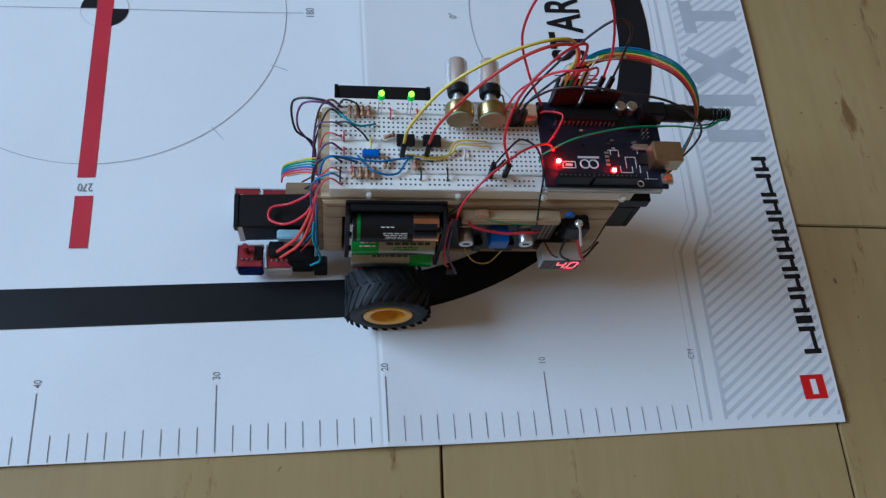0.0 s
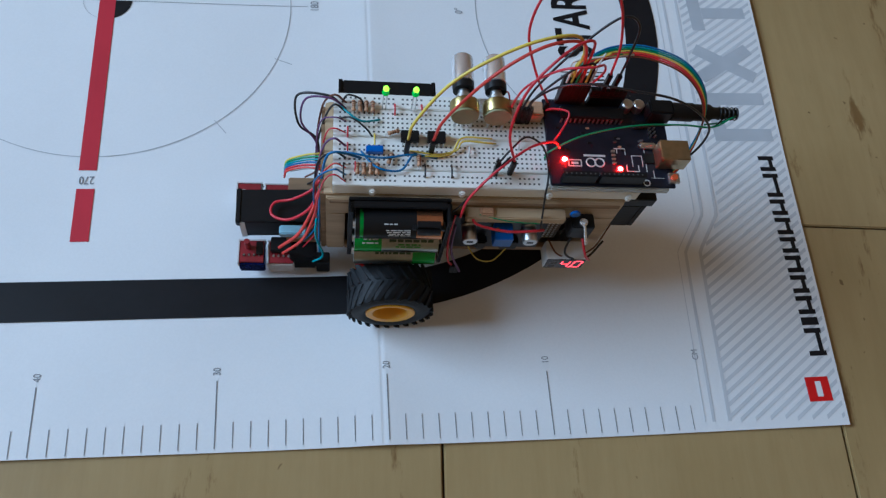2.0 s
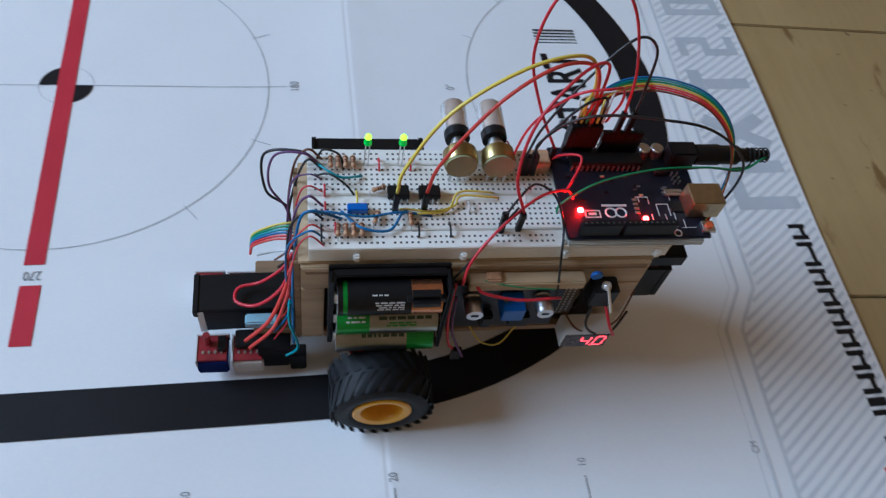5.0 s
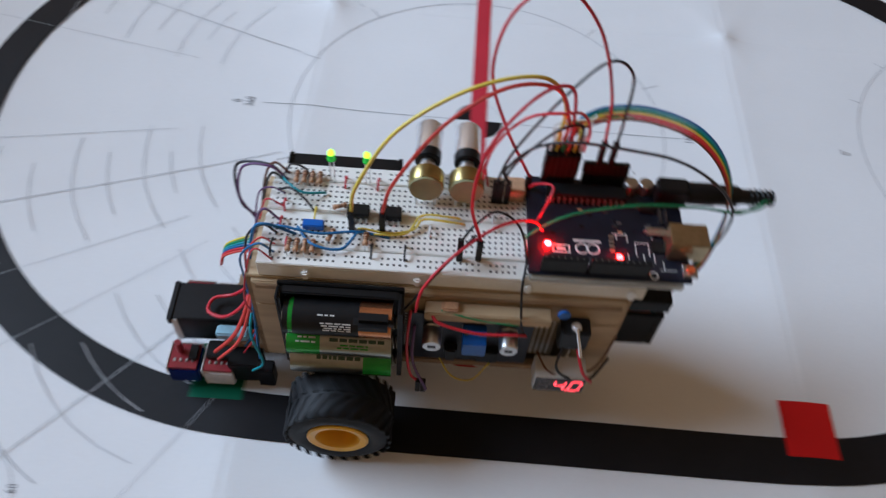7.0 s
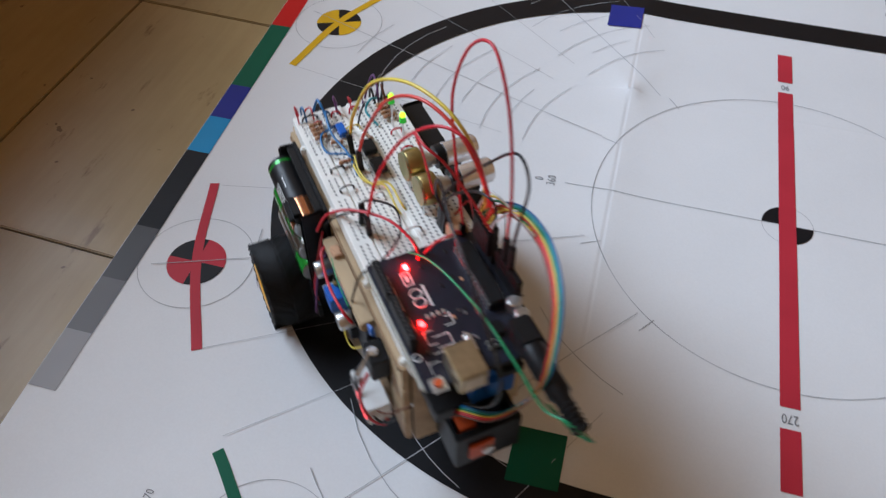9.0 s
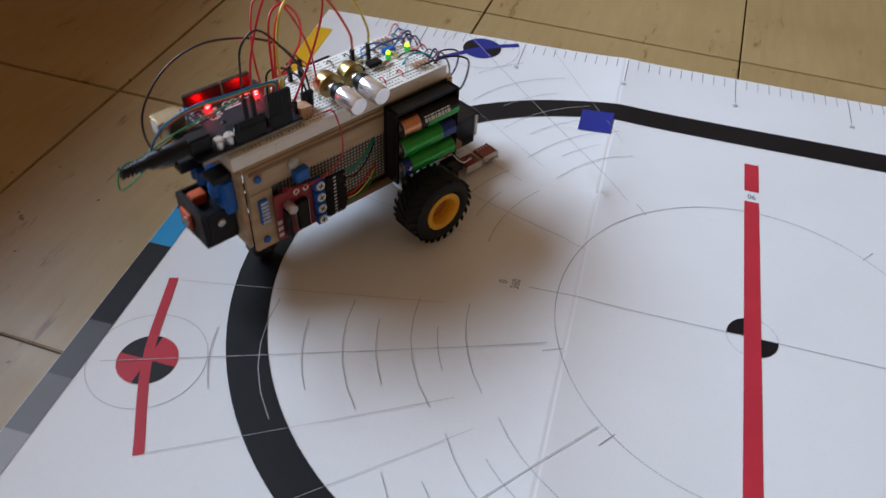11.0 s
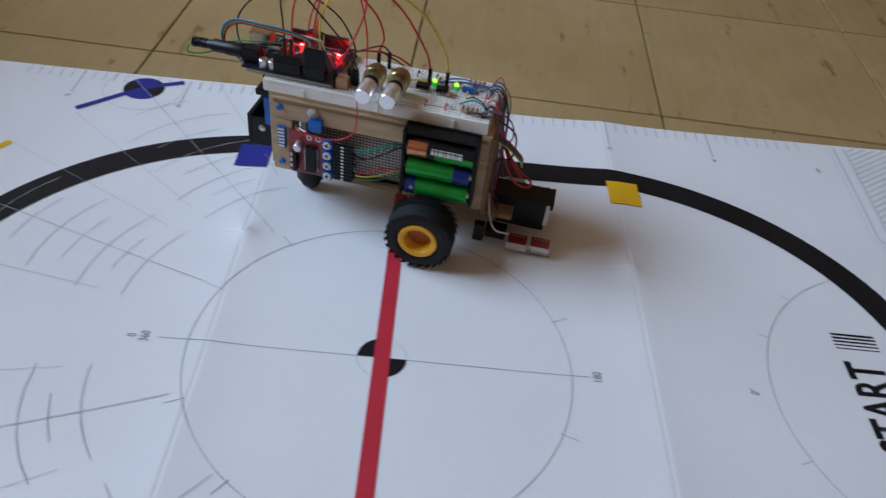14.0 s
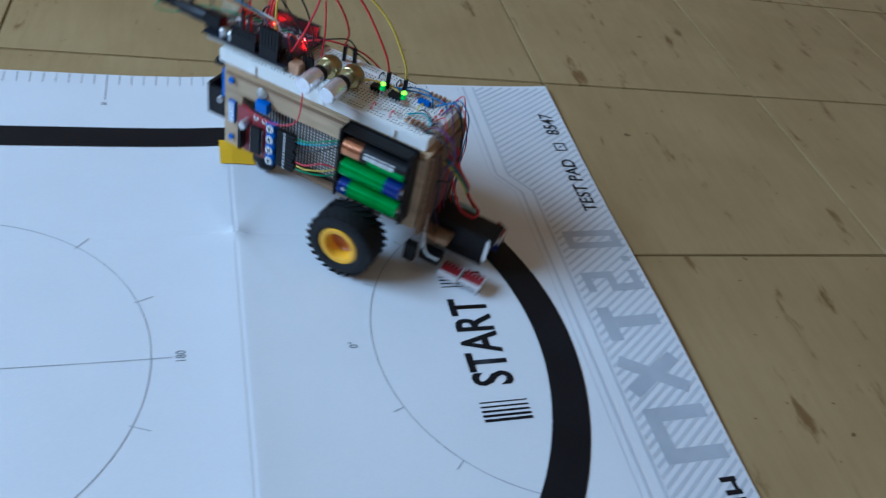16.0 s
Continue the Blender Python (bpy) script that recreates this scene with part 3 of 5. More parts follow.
BLUE = mat("blue_trimmer_plastic", (0.012, 0.12, 0.50), 0.35, grain=0.05, stain=0.12, stain_scale=90)
WHITE = mat("white_plastic", (0.74, 0.74, 0.72), 0.4, grain=0.04, stain=0.06, stain_scale=80)
SENSOR_WHITE = mat("taped_white_paper", (0.66, 0.63, 0.62), 0.5, grain=0.06, stain=0.15, stain_scale=120)
PALE_BLUE = mat("pale_blue_tape", (0.30, 0.52, 0.62), 0.5, grain=0.06, stain=0.15, stain_scale=120)
# reset button orange; on the rear sensor it holds led glow as colour
ORANGE = mat("orange_button_and_led_glow", (0.60, 0.10, 0.025), 0.4, grain=0.05, stain=0.15, stain_scale=120)
RESISTOR = mat("tan_resistor_body", (0.52, 0.30, 0.17), 0.5, grain=0.2, grain_scale=900, stain=0.2, stain_scale=300)
GLUE = mat("clear_hot_glue", (0.80, 0.78, 0.70), 0.25, glass=0.6, stain=0.1, stain_scale=90)
LED_RED = mat("lit_red_led", (1.0, 0.05, 0.01), 0.3, emit=320, emit_color=(1.0, 0.0011, 0.0))
LED_CORE = mat("lit_red_led_core", (1.0, 0.3, 0.1), 0.3, emit=650, emit_color=(1.0, 0.0011, 0.0002))
LED_GREEN = mat("lit_green_led", (0.15, 0.9, 0.02), 0.3, emit=2.6, emit_color=(0.42, 1.0, 0.02))
LED_GREEN_BODY = mat("green_led_lens", (0.04, 0.45, 0.05), 0.25, emit=0.25, emit_color=(0.06, 0.8, 0.05))
DIGIT = mat("lit_red_digit", (1.0, 0.04, 0.05), 0.4, emit=3.0, emit_color=(1.0, 0.06, 0.07))
DIGIT_OFF = mat("dark_display_face", (0.028, 0.022, 0.024), 0.25, grain=0.05, stain=0.1)
WIRE = {}
for colour, rgb in dict(red=(0.58, 0.022, 0.04), black=(0.012, 0.012, 0.014), yellow=(0.74, 0.58, 0.08), orange=(0.66, 0.06, 0.045), green=(0.015, 0.27, 0.10),
                        blue=(0.015, 0.15, 0.38), white=(0.66, 0.66, 0.64), purple=(0.13, 0.05, 0.16), brown=(0.14, 0.05, 0.025), teal=(0.02, 0.30, 0.36)).items():
    WIRE[colour] = mat(colour + "_wire_insulation", rgb, 0.4, grain=0.05, stain=0.12, stain_scale=70)

robot = tagged(empty("line_robot"), "small wooden line-following robot with breadboard, two wheels and jumper wires", "robot")
MM = 0.001
TOP = 111.0        # top of the breadboard
AXLE = 26.4        # wheel radius


def mbox(bm, x0, x1, y0, y1, z0, z1, bevel=0.0, index=0):
    return box(bm, x0 * MM, x1 * MM, y0 * MM, y1 * MM, z0 * MM, z1 * MM, bevel * MM, index)


def piece(name, material, dims, parent=None, bevel=0.4, label="", smooth=False):
    return part(name, mbox(bmesh.new(), *dims, bevel), material, parent or robot, label, smooth)


def spin(name, material, profile, at, axis="z", parent=None, n=20, label="", smooth=True):
    turn = {"z": Matrix(), "-z": pose(0, 0, 0, 180), "y": pose(0, 0, 0, -90), "-y": pose(0, 0, 0, 90), "x": pose(0, 0, 0, 0, 90), "-x": pose(0, 0, 0, 0, -90)}[axis]
    m = Matrix.Translation(Vector(at) * MM) @ turn
    ob = part(name, lathe(bmesh.new(), [(r * MM, z * MM) for r, z in profile], m, n), material, parent or robot, label)
    if smooth:
        for p in ob.data.polygons:
            p.use_smooth = True
        ob.data.set_sharp_from_angle(angle=radians(40))
    return ob


def wire(colour, points, r=0.75, parent=None, n=8, label=""):
    ob = part("wire", tube(bmesh.new(), [p * MM for p in smooth_path(points, n)], 0.86 * r * MM, 7), WIRE[colour], parent or robot, label, True)
    return ob


def plug(x, y, z, length=14, w=2.5, parent=None, tilt=0):
    """A black jumper-wire housing standing on its pin."""
    b2 = bmesh.new()
    mbox(b2, -w / 2, w / 2, -w / 2, w / 2, 0, length, 0.25)
    b2.transform(Matrix.Translation(Vector((x, y, z)) * MM) @ pose(0, 0, 0, tilt))
    return part("jumper_housing", b2, BLACK, parent or robot)


def chassis():
    # side panels with a wide opening each, joined by ends and a floor plate
    for s in (1, -1):
        y0, y1 = (26.5, 30) if s > 0 else (-30, -26.5)
        wood = part("side_panel", mbox(bmesh.new(), -124, 38, y0, y1, 82, 99.3, 0.6), PLY, robot, "raw plywood side panel")
        part("panel_end", mbox(bmesh.new(), -124, -108, y0, y1, 36, 81.95, 0.6), PLY, wood)
        part("panel_end", mbox(bmesh.new(), 27.5, 38, y0, y1, 36, 81.95, 0.6), PLY, wood)
        part("panel_foot", mbox(bmesh.new(), -107.95, 27.45, y0, y1, 36, 41, 0.5), PLY_EDGE, wood)
        part("panel_strip", mbox(bmesh.new(), -122, 36, y0 + s * 0.6, y1 + s * 0.9, 95.5, 98.2, 0.3), PLY_EDGE, wood)
    piece("rear_plate", PLY, (-127, -124.1, -26, 26, 38, 99), bevel=0.5)
    piece("front_plate", PLY_EDGE, (38.1, 41, -27, 27, 30, 99), bevel=0.5)
    piece("bottom_plate", PCB_GREY, (-106, 36, -26, 26, 33, 35.8), bevel=0.4)
    piece("top_plate", PLY, (-126, 39, -28, 28, 99.4, 101.4), bevel=0.4)
    # perforated boards behind the openings
    for s in (1, -1):
        y0, y1 = (22.5, 24) if s > 0 else (-24, -22.5)
        board = piece("perfboard", PCB_GREY, (-100, 26, y0, y1, 41, 82), bevel=0.2, label="grey brown perforated prototyping board")
        bm = bmesh.new()
        for i in range(48):
            for j in range(15):
                x, z = -98 + i * 2.54, 43 + j * 2.54
                mbox(bm, x, x + 1.3, y0 - 0.05 if s < 0 else y1, y0 if s < 0 else y1 + 0.05, z, z + 1.3)
        tagged(part("board_holes", bm, WIRE["white"], board), kind="stuff")
    # rear caster
    caster = spin("caster", BLACK, ((0, 0), (9.5, 0), (9.5, 6), (8, 12), (0, 12)), (-106, 0, 33), "-z", n=18, label="black ball caster")
    spin("ball", BLACK, ((0, -9), (4, -8), (7.5, -5), (9, 0), (7.5, 5), (4, 8), (0, 9)), (-106, 0, 9.4), parent=caster)
    spin("collar", BLACK, ((8, 0), (11, 0), (11, 10), (8, 10), (8, 0)), (-106, 0, 11.5), parent=caster)
    # axle and gear motors under the floor plate
    for s in (1, -1):
        spin("motor", TIN, ((0, 0), (6.5, 0), (6.5, 24), (0, 24)), (0, s * 6, AXLE), "y" if s > 0 else "-y", label="small tin gear motor")
    spin("axle", TIN, ((0, -48), (2, -48), (2, 48), (0, 48)), (0, 0, AXLE), "y")


def wheel(s):
    w = empty("wheel", robot)
    w.location = (0, s * 56 * MM, AXLE * MM)
    w.scale = (0.935, 0.96, 0.935)
    bm = bmesh.new()
    prof = [(16.5, 12), (18, 13), (22, 13.2), (25.4, 11.6), (26.4, 8.5), (26.7, 0), (26.4, -8.5), (25.4, -11.6), (22, -13.2), (16, -13), (14.5, -11), (14.5, 11.5), (16.5, 12)]
    turn = pose(0, 0, 0, -90 * s)
    lathe(bm, [(r * MM, z * MM) for r, z in prof], turn, 48)
    tyre = part("tyre", bm, RUBBER, w, "chunky black rubber tyre")
    for p in tyre.data.polygons:
        p.use_smooth = True
    tyre.data.set_sharp_from_angle(angle=radians(35))
    lug = bmesh.new()
    mbox(lug, -1.9, 1.9, 0.4, 13.3, 0, 1.9, 0.5)
    # slant the lug into a chevron and let it drop over the shoulder
    for v in lug.verts:
        v.co.x += 0.72 * v.co.y
        if v.co.y > 0.011:
            v.co.z -= 0.0021
    first = part("tread_lug", lug, RUBBER, w)
    n = 25
    for i in range(n):
        for side in (1, -1):
            a = 2 * math.pi * (i + (0.25 if side < 0 else 0)) / n
            o = first if i == 0 and side == 1 else new("tread_lug", first.data)
            o.parent = w
            o.matrix_local = Matrix.Rotation(a, 4, "Y") @ Matrix.Translation((0, 0, 25.7 * MM)) @ Matrix.Diagonal((1, side, 1, 1))
    rim = part("rim", lathe(bmesh.new(), [(r * MM, z * MM) for r, z in ((15.6, 9), (15.6, 12.6), (14.6, 13.2), (11.4, 12.6), (10.6, 11.2), (9.8, 4))], turn, 40), RIM, w, "yellow plastic rim", True)
    rim.data.set_sharp_from_angle(angle=radians(40))
    part("hub", lathe(bmesh.new(), [(r * MM, z * MM) for r, z in ((9.8, 4), (8.6, 2), (3, 1.5), (0, 1.5))], turn, 30), RIM_IN, w, "amber recessed hub", True)
    spin("inner_hub", BLACK, ((0, -13), (14.4, -13), (14.4, -10), (0, -10)), (0, 0, 0), "y" if s > 0 else "-y", parent=w)
    return w


def breadboard():
    bb = piece("breadboard", BOARD, (-130, 34.5, -28, 28, 101.5, TOP - 1.4), bevel=0.5, label="ivory solderless breadboard full of holes")
    lanes = ((-28, -19), (-18.2, -1.6), (1.6, 18.2), (19, 28))
    for a, b in lanes:
        part("board_lane", mbox(bmesh.new(), -130, 34.5, a, b, TOP - 1.9, TOP, 0.35), BOARD, bb)
    bm = bmesh.new()
    def hole(x, y):
        vs = [bm.verts.new(((x + dx) * MM, (y + dy) * MM, (TOP + 0.03) * MM)) for dx, dy in ((-0.54, -0.54), (0.54, -0.54), (0.54, 0.54), (-0.54, 0.54))]
        bm.faces.new(vs)
    for i in range(63):
        x = 31 - i * 2.54
        for j in range(5):
            hole(x, 4.2 + j * 2.85)
            hole(x, -4.2 - j * 2.85)
    for i in range(60):
        if i % 6 != 5:
            for y in (22, 25, -22, -25):
                hole(28 - i * 2.54, y)
    tagged(part("contact_hole", bm, HOLE, bb), kind="stuff")
    for x in (14, -33, -80, -124):
        part("nub", mbox(bmesh.new(), x - 1.6, x + 1.6, 28, 30.4, 103.5, 108, 0.7), BOARD, bb)
    for x in (10, -45, -100):
        part("nub", mbox(bmesh.new(), x - 1.0, x + 1.0, -29, -28, 102.5, 109, 0.3), BOARD, bb)


def cell(x0, x1, y, z, scheme, parent, r=7.1):
    """An AA cell lying along x; scheme: (start share, end share, material) bands."""
    body = spin("battery", TIN, ((0, 0), (r - 0.4, 0), (r, 0.5), (r, x1 - x0 - 0.5), (r - 0.4, x1 - x0), (2.8, x1 - x0), (2.8, x1 - x0 + 1.2), (0, x1 - x0 + 1.2)), (x0, y, z), "x", parent, 22, "AA rechargeable battery")
    for a, b, m in scheme:
        L = x1 - x0
        spin("sleeve", m, ((r + 0.08, a * L), (r + 0.08, b * L)), (x0, y, z), "x", body, 22)
    return body


def print_bars(parent, x0, x1, y, z, n, h, gap, s, material, seed=1, height=0.5, r=7.32):
    """Rows of small unreadable print on a curved sleeve."""
    rng = random.Random(seed)
    bm = bmesh.new()
    for k in range(n):
        a = radians(h + gap * k)
        yy, zz = y + s * r * math.cos(a), z + r * math.sin(a)
        x = x0
        while x < x1 - 1.5:
            w = rng.uniform(1.2, 4)
            w = min(w, x1 - x)
            b2 = bmesh.new()
            mbox(b2, 0, w, -0.03, 0.03, -height, height)
            merge(bm, b2, 0, Matrix.Translation(Vector((x, yy, zz)) * MM) @ pose(0, 0, 0, s * math.degrees(a)))
            x += w + 0.7
    tagged(part("small_print", bm, material, parent), kind="stuff")


def battery_holder(s, x0, x1):
    h = part("battery_holder", mbox(bmesh.new(), x0, x1, min(s * 30.2, s * 32), max(s * 30.2, s * 32), 46, 103, 0.4), BLACK, robot, "black plastic holder with three AA batteries")
    for a, b, deep in ((x0, x0 + 2.2, 44.5), (x1 - 2.2, x1, 40 if s > 0 else 44.5)):
        part("holder_end", mbox(bmesh.new(), a, b, min(s * 32, s * deep), max(s * 32, s * deep), 46, 103, 1.2), BLACK, h)
    part("holder_lip", mbox(bmesh.new(), x0 + 2.2, x1 - 2.2, *((32, 36) if s > 0 else (-43, -32)), 100.5, 102, 0.5), BLACK, h)
    for z in (63.3, 80.5):
        part("holder_rib", mbox(bmesh.new(), x0 + 16, x1 - 16, min(s * 32, s * 38), max(s * 32, s * 38), z, z + 1.2, 0.3), BLACK, h)
    part("holder_foot", mbox(bmesh.new(), x0 + 2.2, x1 - 2.2, min(s * 32, s * 37), max(s * 32, s * 37), 46, 47.4, 0.3), BLACK, h)
    y = s * 39.6
    for z in (56, 72.2, 89):
        spring = smooth_path([Vector((x0 + 2.3 + 0.35 * k, y + 3 * math.cos(k * 1.57), z + 3 * math.sin(k * 1.57))) for k in range(8)], 3)
        part("spring", tube(bmesh.new(), [p * MM for p in spring], 0.35 * MM, 5), TIN, h)
    a, b = x0 + 4.6, x1 - 3.6
    if s > 0:
        r = 8.1
        c = cell(a, b, y, 90.5, ((0.0, 0.30, COPPER), (0.30, 0.91, BLACK), (0.91, 0.95, CELL_GREEN), (0.95, 1.0, BLACK)), h, r)
        print_bars(c, a + 17, a + 30, y, 90.5, 4, 14, 8, s, WIRE["white"], 3, 0.3, r + 0.2)
        print_bars(c, a + 24, a + 31, y, 90.5, 1, 62, 9, s, WIRE["white"], 4, 0.3, r + 0.2)
        part("black_flap", mbox(bmesh.new(), a - 1, a + 16, 40, 48.4, 92.5, 100, 2.4), BLACK, h)
        c = cell(a, b, y, 73, ((0.0, 0.68, CELL_SILVER), (0.68, 1.0, CELL_GREEN)), h, r)
        print_bars(c, a + 3, a + 28, y, 73, 1, 52, 10, s, CELL_DARK, 5, 0.8, r + 0.2)
        print_bars(c, a + 10, a + 24, y, 73, 2, 26, 10, s, CELL_GREEN, 6, 0.35, r + 0.2)
        print_bars(c, a + 33, a + 42, y, 73, 2, 42, 14, s, WIRE["white"], 8, 0.4, r + 0.2)
        c = cell(a, b, y, 56, ((0.0, 0.28, CELL_GREEN), (0.28, 1.0, CELL_SILVER)), h, r)
        print_bars(c, a + 14, a + 34, y, 56, 1, 54, 10, s, CELL_DARK, 12, 0.9, r + 0.2)
    else:
        c = cell(a, b, y, 89, ((0.0, 0.30, COPPER), (0.30, 1.0, BLACK)), h)
        print_bars(c, a + 17, b - 5, y, 89, 1, 22, 10, s, WIRE["white"], 7, 2.2)
        print_bars(c, a + 17, a + 34, y, 89, 2, 55, 12, s, GREYS[2], 9, 0.4)
        spin("sleeve", CELL_GREEN, ((7.2, 20), (7.2, 47)), (a, y - 0.25, 88.4), "x", c, 22)
        spin("sleeve", BLACK, ((7.27, 15), (7.27, 47.6)), (a, y + 0.1, 89.6), "x", c, 22)
        cell(a, b, y, 72.2, ((0.0, 0.74, CELL_GREEN), (0.74, 1.0, CELL_BLUE)), h)
        c = cell(a, b, y, 56, ((0.0, 0.16, CELL_BLUE), (0.16, 1.0, CELL_GREEN)), h)
        bm = bmesh.new()
        mbox(bm, a + 3, a + 6.5, y - 7.4, y - 7.25, 57.6, 58.3)
        mbox(bm, a + 4.4, a + 5.1, y - 7.4, y - 7.25, 56.2, 59.7)
        part("polarity_mark", bm, WIRE["white"], c)
    return h


def controller():
    z = 115.0
    b = piece("controller_board", PCB_DARK, (-147, -78.5, -25.5, 28, z, z + 1.6), bevel=0.5, label="dark blue microcontroller board with lit red lamps")
    part("acrylic_base", mbox(bmesh.new(), -144, -79.5, -24, 29, 111.3, 114.6, 0.6), GLUE, b, "clear plastic base under the board")
    t = z + 1.6
    for a, c in ((-102, -83.5), (-128, -103.5)):
        part("header", mbox(bmesh.new(), a, c, 24, 27, t, t + 8.4, 0.3), BLACK, b)
    for a, c in ((-100, -85), (-123, -103)):
        part("header", mbox(bmesh.new(), a, c, -24.8, -22.2, t, t + 8.4, 0.3), BLACK, b)
    bm = bmesh.new()
    for i in range(17):
        x = -84.8 - i * 2.54
        mbox(bm, x - 0.4, x + 0.4, 25.1, 25.9, t + 8.4, t + 8.5)
        mbox(bm, x - 0.4, x + 0.4, -23.9, -23.1, t + 8.4, t + 8.5)
    tagged(part("socket_strip", bm, HOLE, b), kind="stuff")
    chip = part("chip", mbox(bmesh.new(), -122, -87, -18, -11, t + 1, t + 5, 0.4), BLACK, b)
    bm = bmesh.new()
    for i in range(14):
        for y in (-18.6, -10.9):
            mbox(bm, -121 + i * 2.54, -120 + i * 2.54, y, y + 0.5, t, t + 3.4)
    tagged(part("pin_strip", bm, TIN, chip), kind="stuff")
    usb = part("usb_socket", mbox(bmesh.new(), -153, -137, 5, 17, t, t + 10.6, 0.4), USB_METAL, b, "metal usb socket")
    part("socket_mouth", mbox(bmesh.new(), -153.4, -153.05, 6.8, 15.2, t + 1.6, t + 8.8, 0.2), WHITE, usb)
    jack = part("power_jack", mbox(bmesh.new(), -148.5, -135, -20.5, -11.6, t, t + 10.8, 0.8), BLACK, b)
    spin("plug", BLACK, ((0, 0), (5.0, 0), (5.2, 12), (4.6, 13), (4.8, 22), (3.4, 24), (3.2, 31), (2.6, 32), (2.6, 38), (0, 38)), (-148.5, -16, t + 6), "-x", jack, 18, "black power plug")
    bm = bmesh.new()
    for k in range(5):
        lathe(bm, ((0.0034, 0), (0.0038, 0.0005), (0.0034, 0.0012)), Matrix.Translation(Vector((-176 - k * 2.4, -16, t + 6)) * MM) @ pose(0, 0, 0, 0, -90), 12)
    part("strain_relief", bm, BLACK, jack)
    for x in (-131.5, -124.8):
        spin("capacitor", TIN, ((0, 0), (3.2, 0), (3.2, 5.4), (2.6, 6), (0, 6)), (x, -20.5, t), parent=b, n=16)
    part("crystal", mbox(bmesh.new(), -139, -128.5, 2.0, 5.5, t, t + 3.4, 1.2), TIN, b)
    part("usb_chip", mbox(bmesh.new(), -137, -131, 8, 14, t, t + 1.1, 0.2), BLACK, b)
    part("regulator", mbox(bmesh.new(), -134.5, -128, -12, -7.5, t, t + 1.8, 0.2), BLACK, b)
    spin("reset_button", ORANGE, ((0, 0), (1.7, 0), (1.7, 1.2), (0, 1.2)), (-146, 23, t + 1.8), parent=b, n=14)
    part("button_base", mbox(bmesh.new(), -149, -143, 20, 26, t, t + 1.8, 0.2), TIN, b)
    rng = random.Random(11)
    for k in range(34):
        x, y = rng.uniform(-144, -86), rng.uniform(-8, 22)
        if -128 < x < -92 and 8 < y < 19:
            continue
        part("chip_resistor", mbox(bmesh.new(), x, x + 2, y, y + 1.1, t, t + 0.55, 0.1), rng.choice((GREYS[0], BLACK, GREYS[1], RESISTOR)), b)
    # white print: two linked rings and word bars
    bm = bmesh.new()
    for x in (-106.4, -101.6):
        pts = [Vector((x + 2.5 * math.cos(a), 14 + 2.5 * math.sin(a), t + 0.1)) * MM for a in [2 * math.pi * i / 20 for i in range(21)]]
        tube(bm, pts, 0.45 * MM, 5)
    for x0, x1, y0, y1 in ((-110, -98, 9.2, 10.4), (-96.5, -89, 12.4, 13), (-96.5, -89, 16.1, 16.7), (-96.5, -95.9, 12.4, 16.7), (-89.6, -89, 12.4, 16.7), (-94.6, -90.8, 13.9, 15.2)):
        mbox(bm, x0, x1, y0, y1, t + 0.02, t + 0.12)
    for x0, x1, y0, y1 in ((-132.4, -132, 4, 19), (-121.6, -115.2, 4.8, 5.3), (-121.6, -121.1, 5.3, 9), (-117, -116.5, 5.3, 8), (-130.5, -124.5, 9, 9.4), (-130.5, -130.1, 9.4, 16), (-124.9, -124.5, 9.4, 16),
                           (-128, -121, 18.6, 19), (-128, -127.6, 15, 18.6), (-121.4, -121, 15, 18.6), (-136, -135.6, 18, 23), (-119.5, -111, 21.2, 21.5), (-108, -88, 21.6, 21.9), (-141, -134, 22.4, 22.7)):
        mbox(bm, x0, x1, y0, y1, t + 0.02, t + 0.1)
    part("white_print", bm, WIRE["white"], b)
    for y in (6.2, 8.6, 11, 13.4):
        part("chip_resistor", mbox(bmesh.new(), -115.6, -113.4, y, y + 1.3, t, t + 0.6, 0.1), TIN, b)
    for y in (0, 2.5, 5):
        for x in (-139.6, -137.0):
            part("solder_pin", mbox(bmesh.new(), x, x + 0.9, y - 8, y - 7.1, t, t + 3.0, 0.2), TIN, b)
    spin("mounting_hole", WIRE["white"], ((1.4, 0), (2.0, 0), (2.0, 0.15), (1.4, 0.15)), (-131, 25.6, t), parent=b, n=16)
    for x, y, m in ((-87.0, 12.8, LED_CORE), (-117.2, 17.8, LED_RED)):
        part("led", mbox(bmesh.new(), x - 1.2, x + 1.2, y - 1.0, y + 1.0, t, t + 1.6, 0.4), m, b, "lit red lamp")
    # tall stack of jumper housings on the far headers
    for i in range(6):
        x = -98.6 + i * 2.54
        plug(x, -23.5, t + 8.4, 14, 2.5, b)
        plug(x, -21, t + 6.0, 14, 2.5, b)
    for i in range(8):
        plug(-121.4 + i * 2.54, -23.5, t + 8.4, 5, 2.5, b)
    for x in (-108.7, -113.8):
        plug(x, -23.5, t + 13.4, 13, 2.5, b)


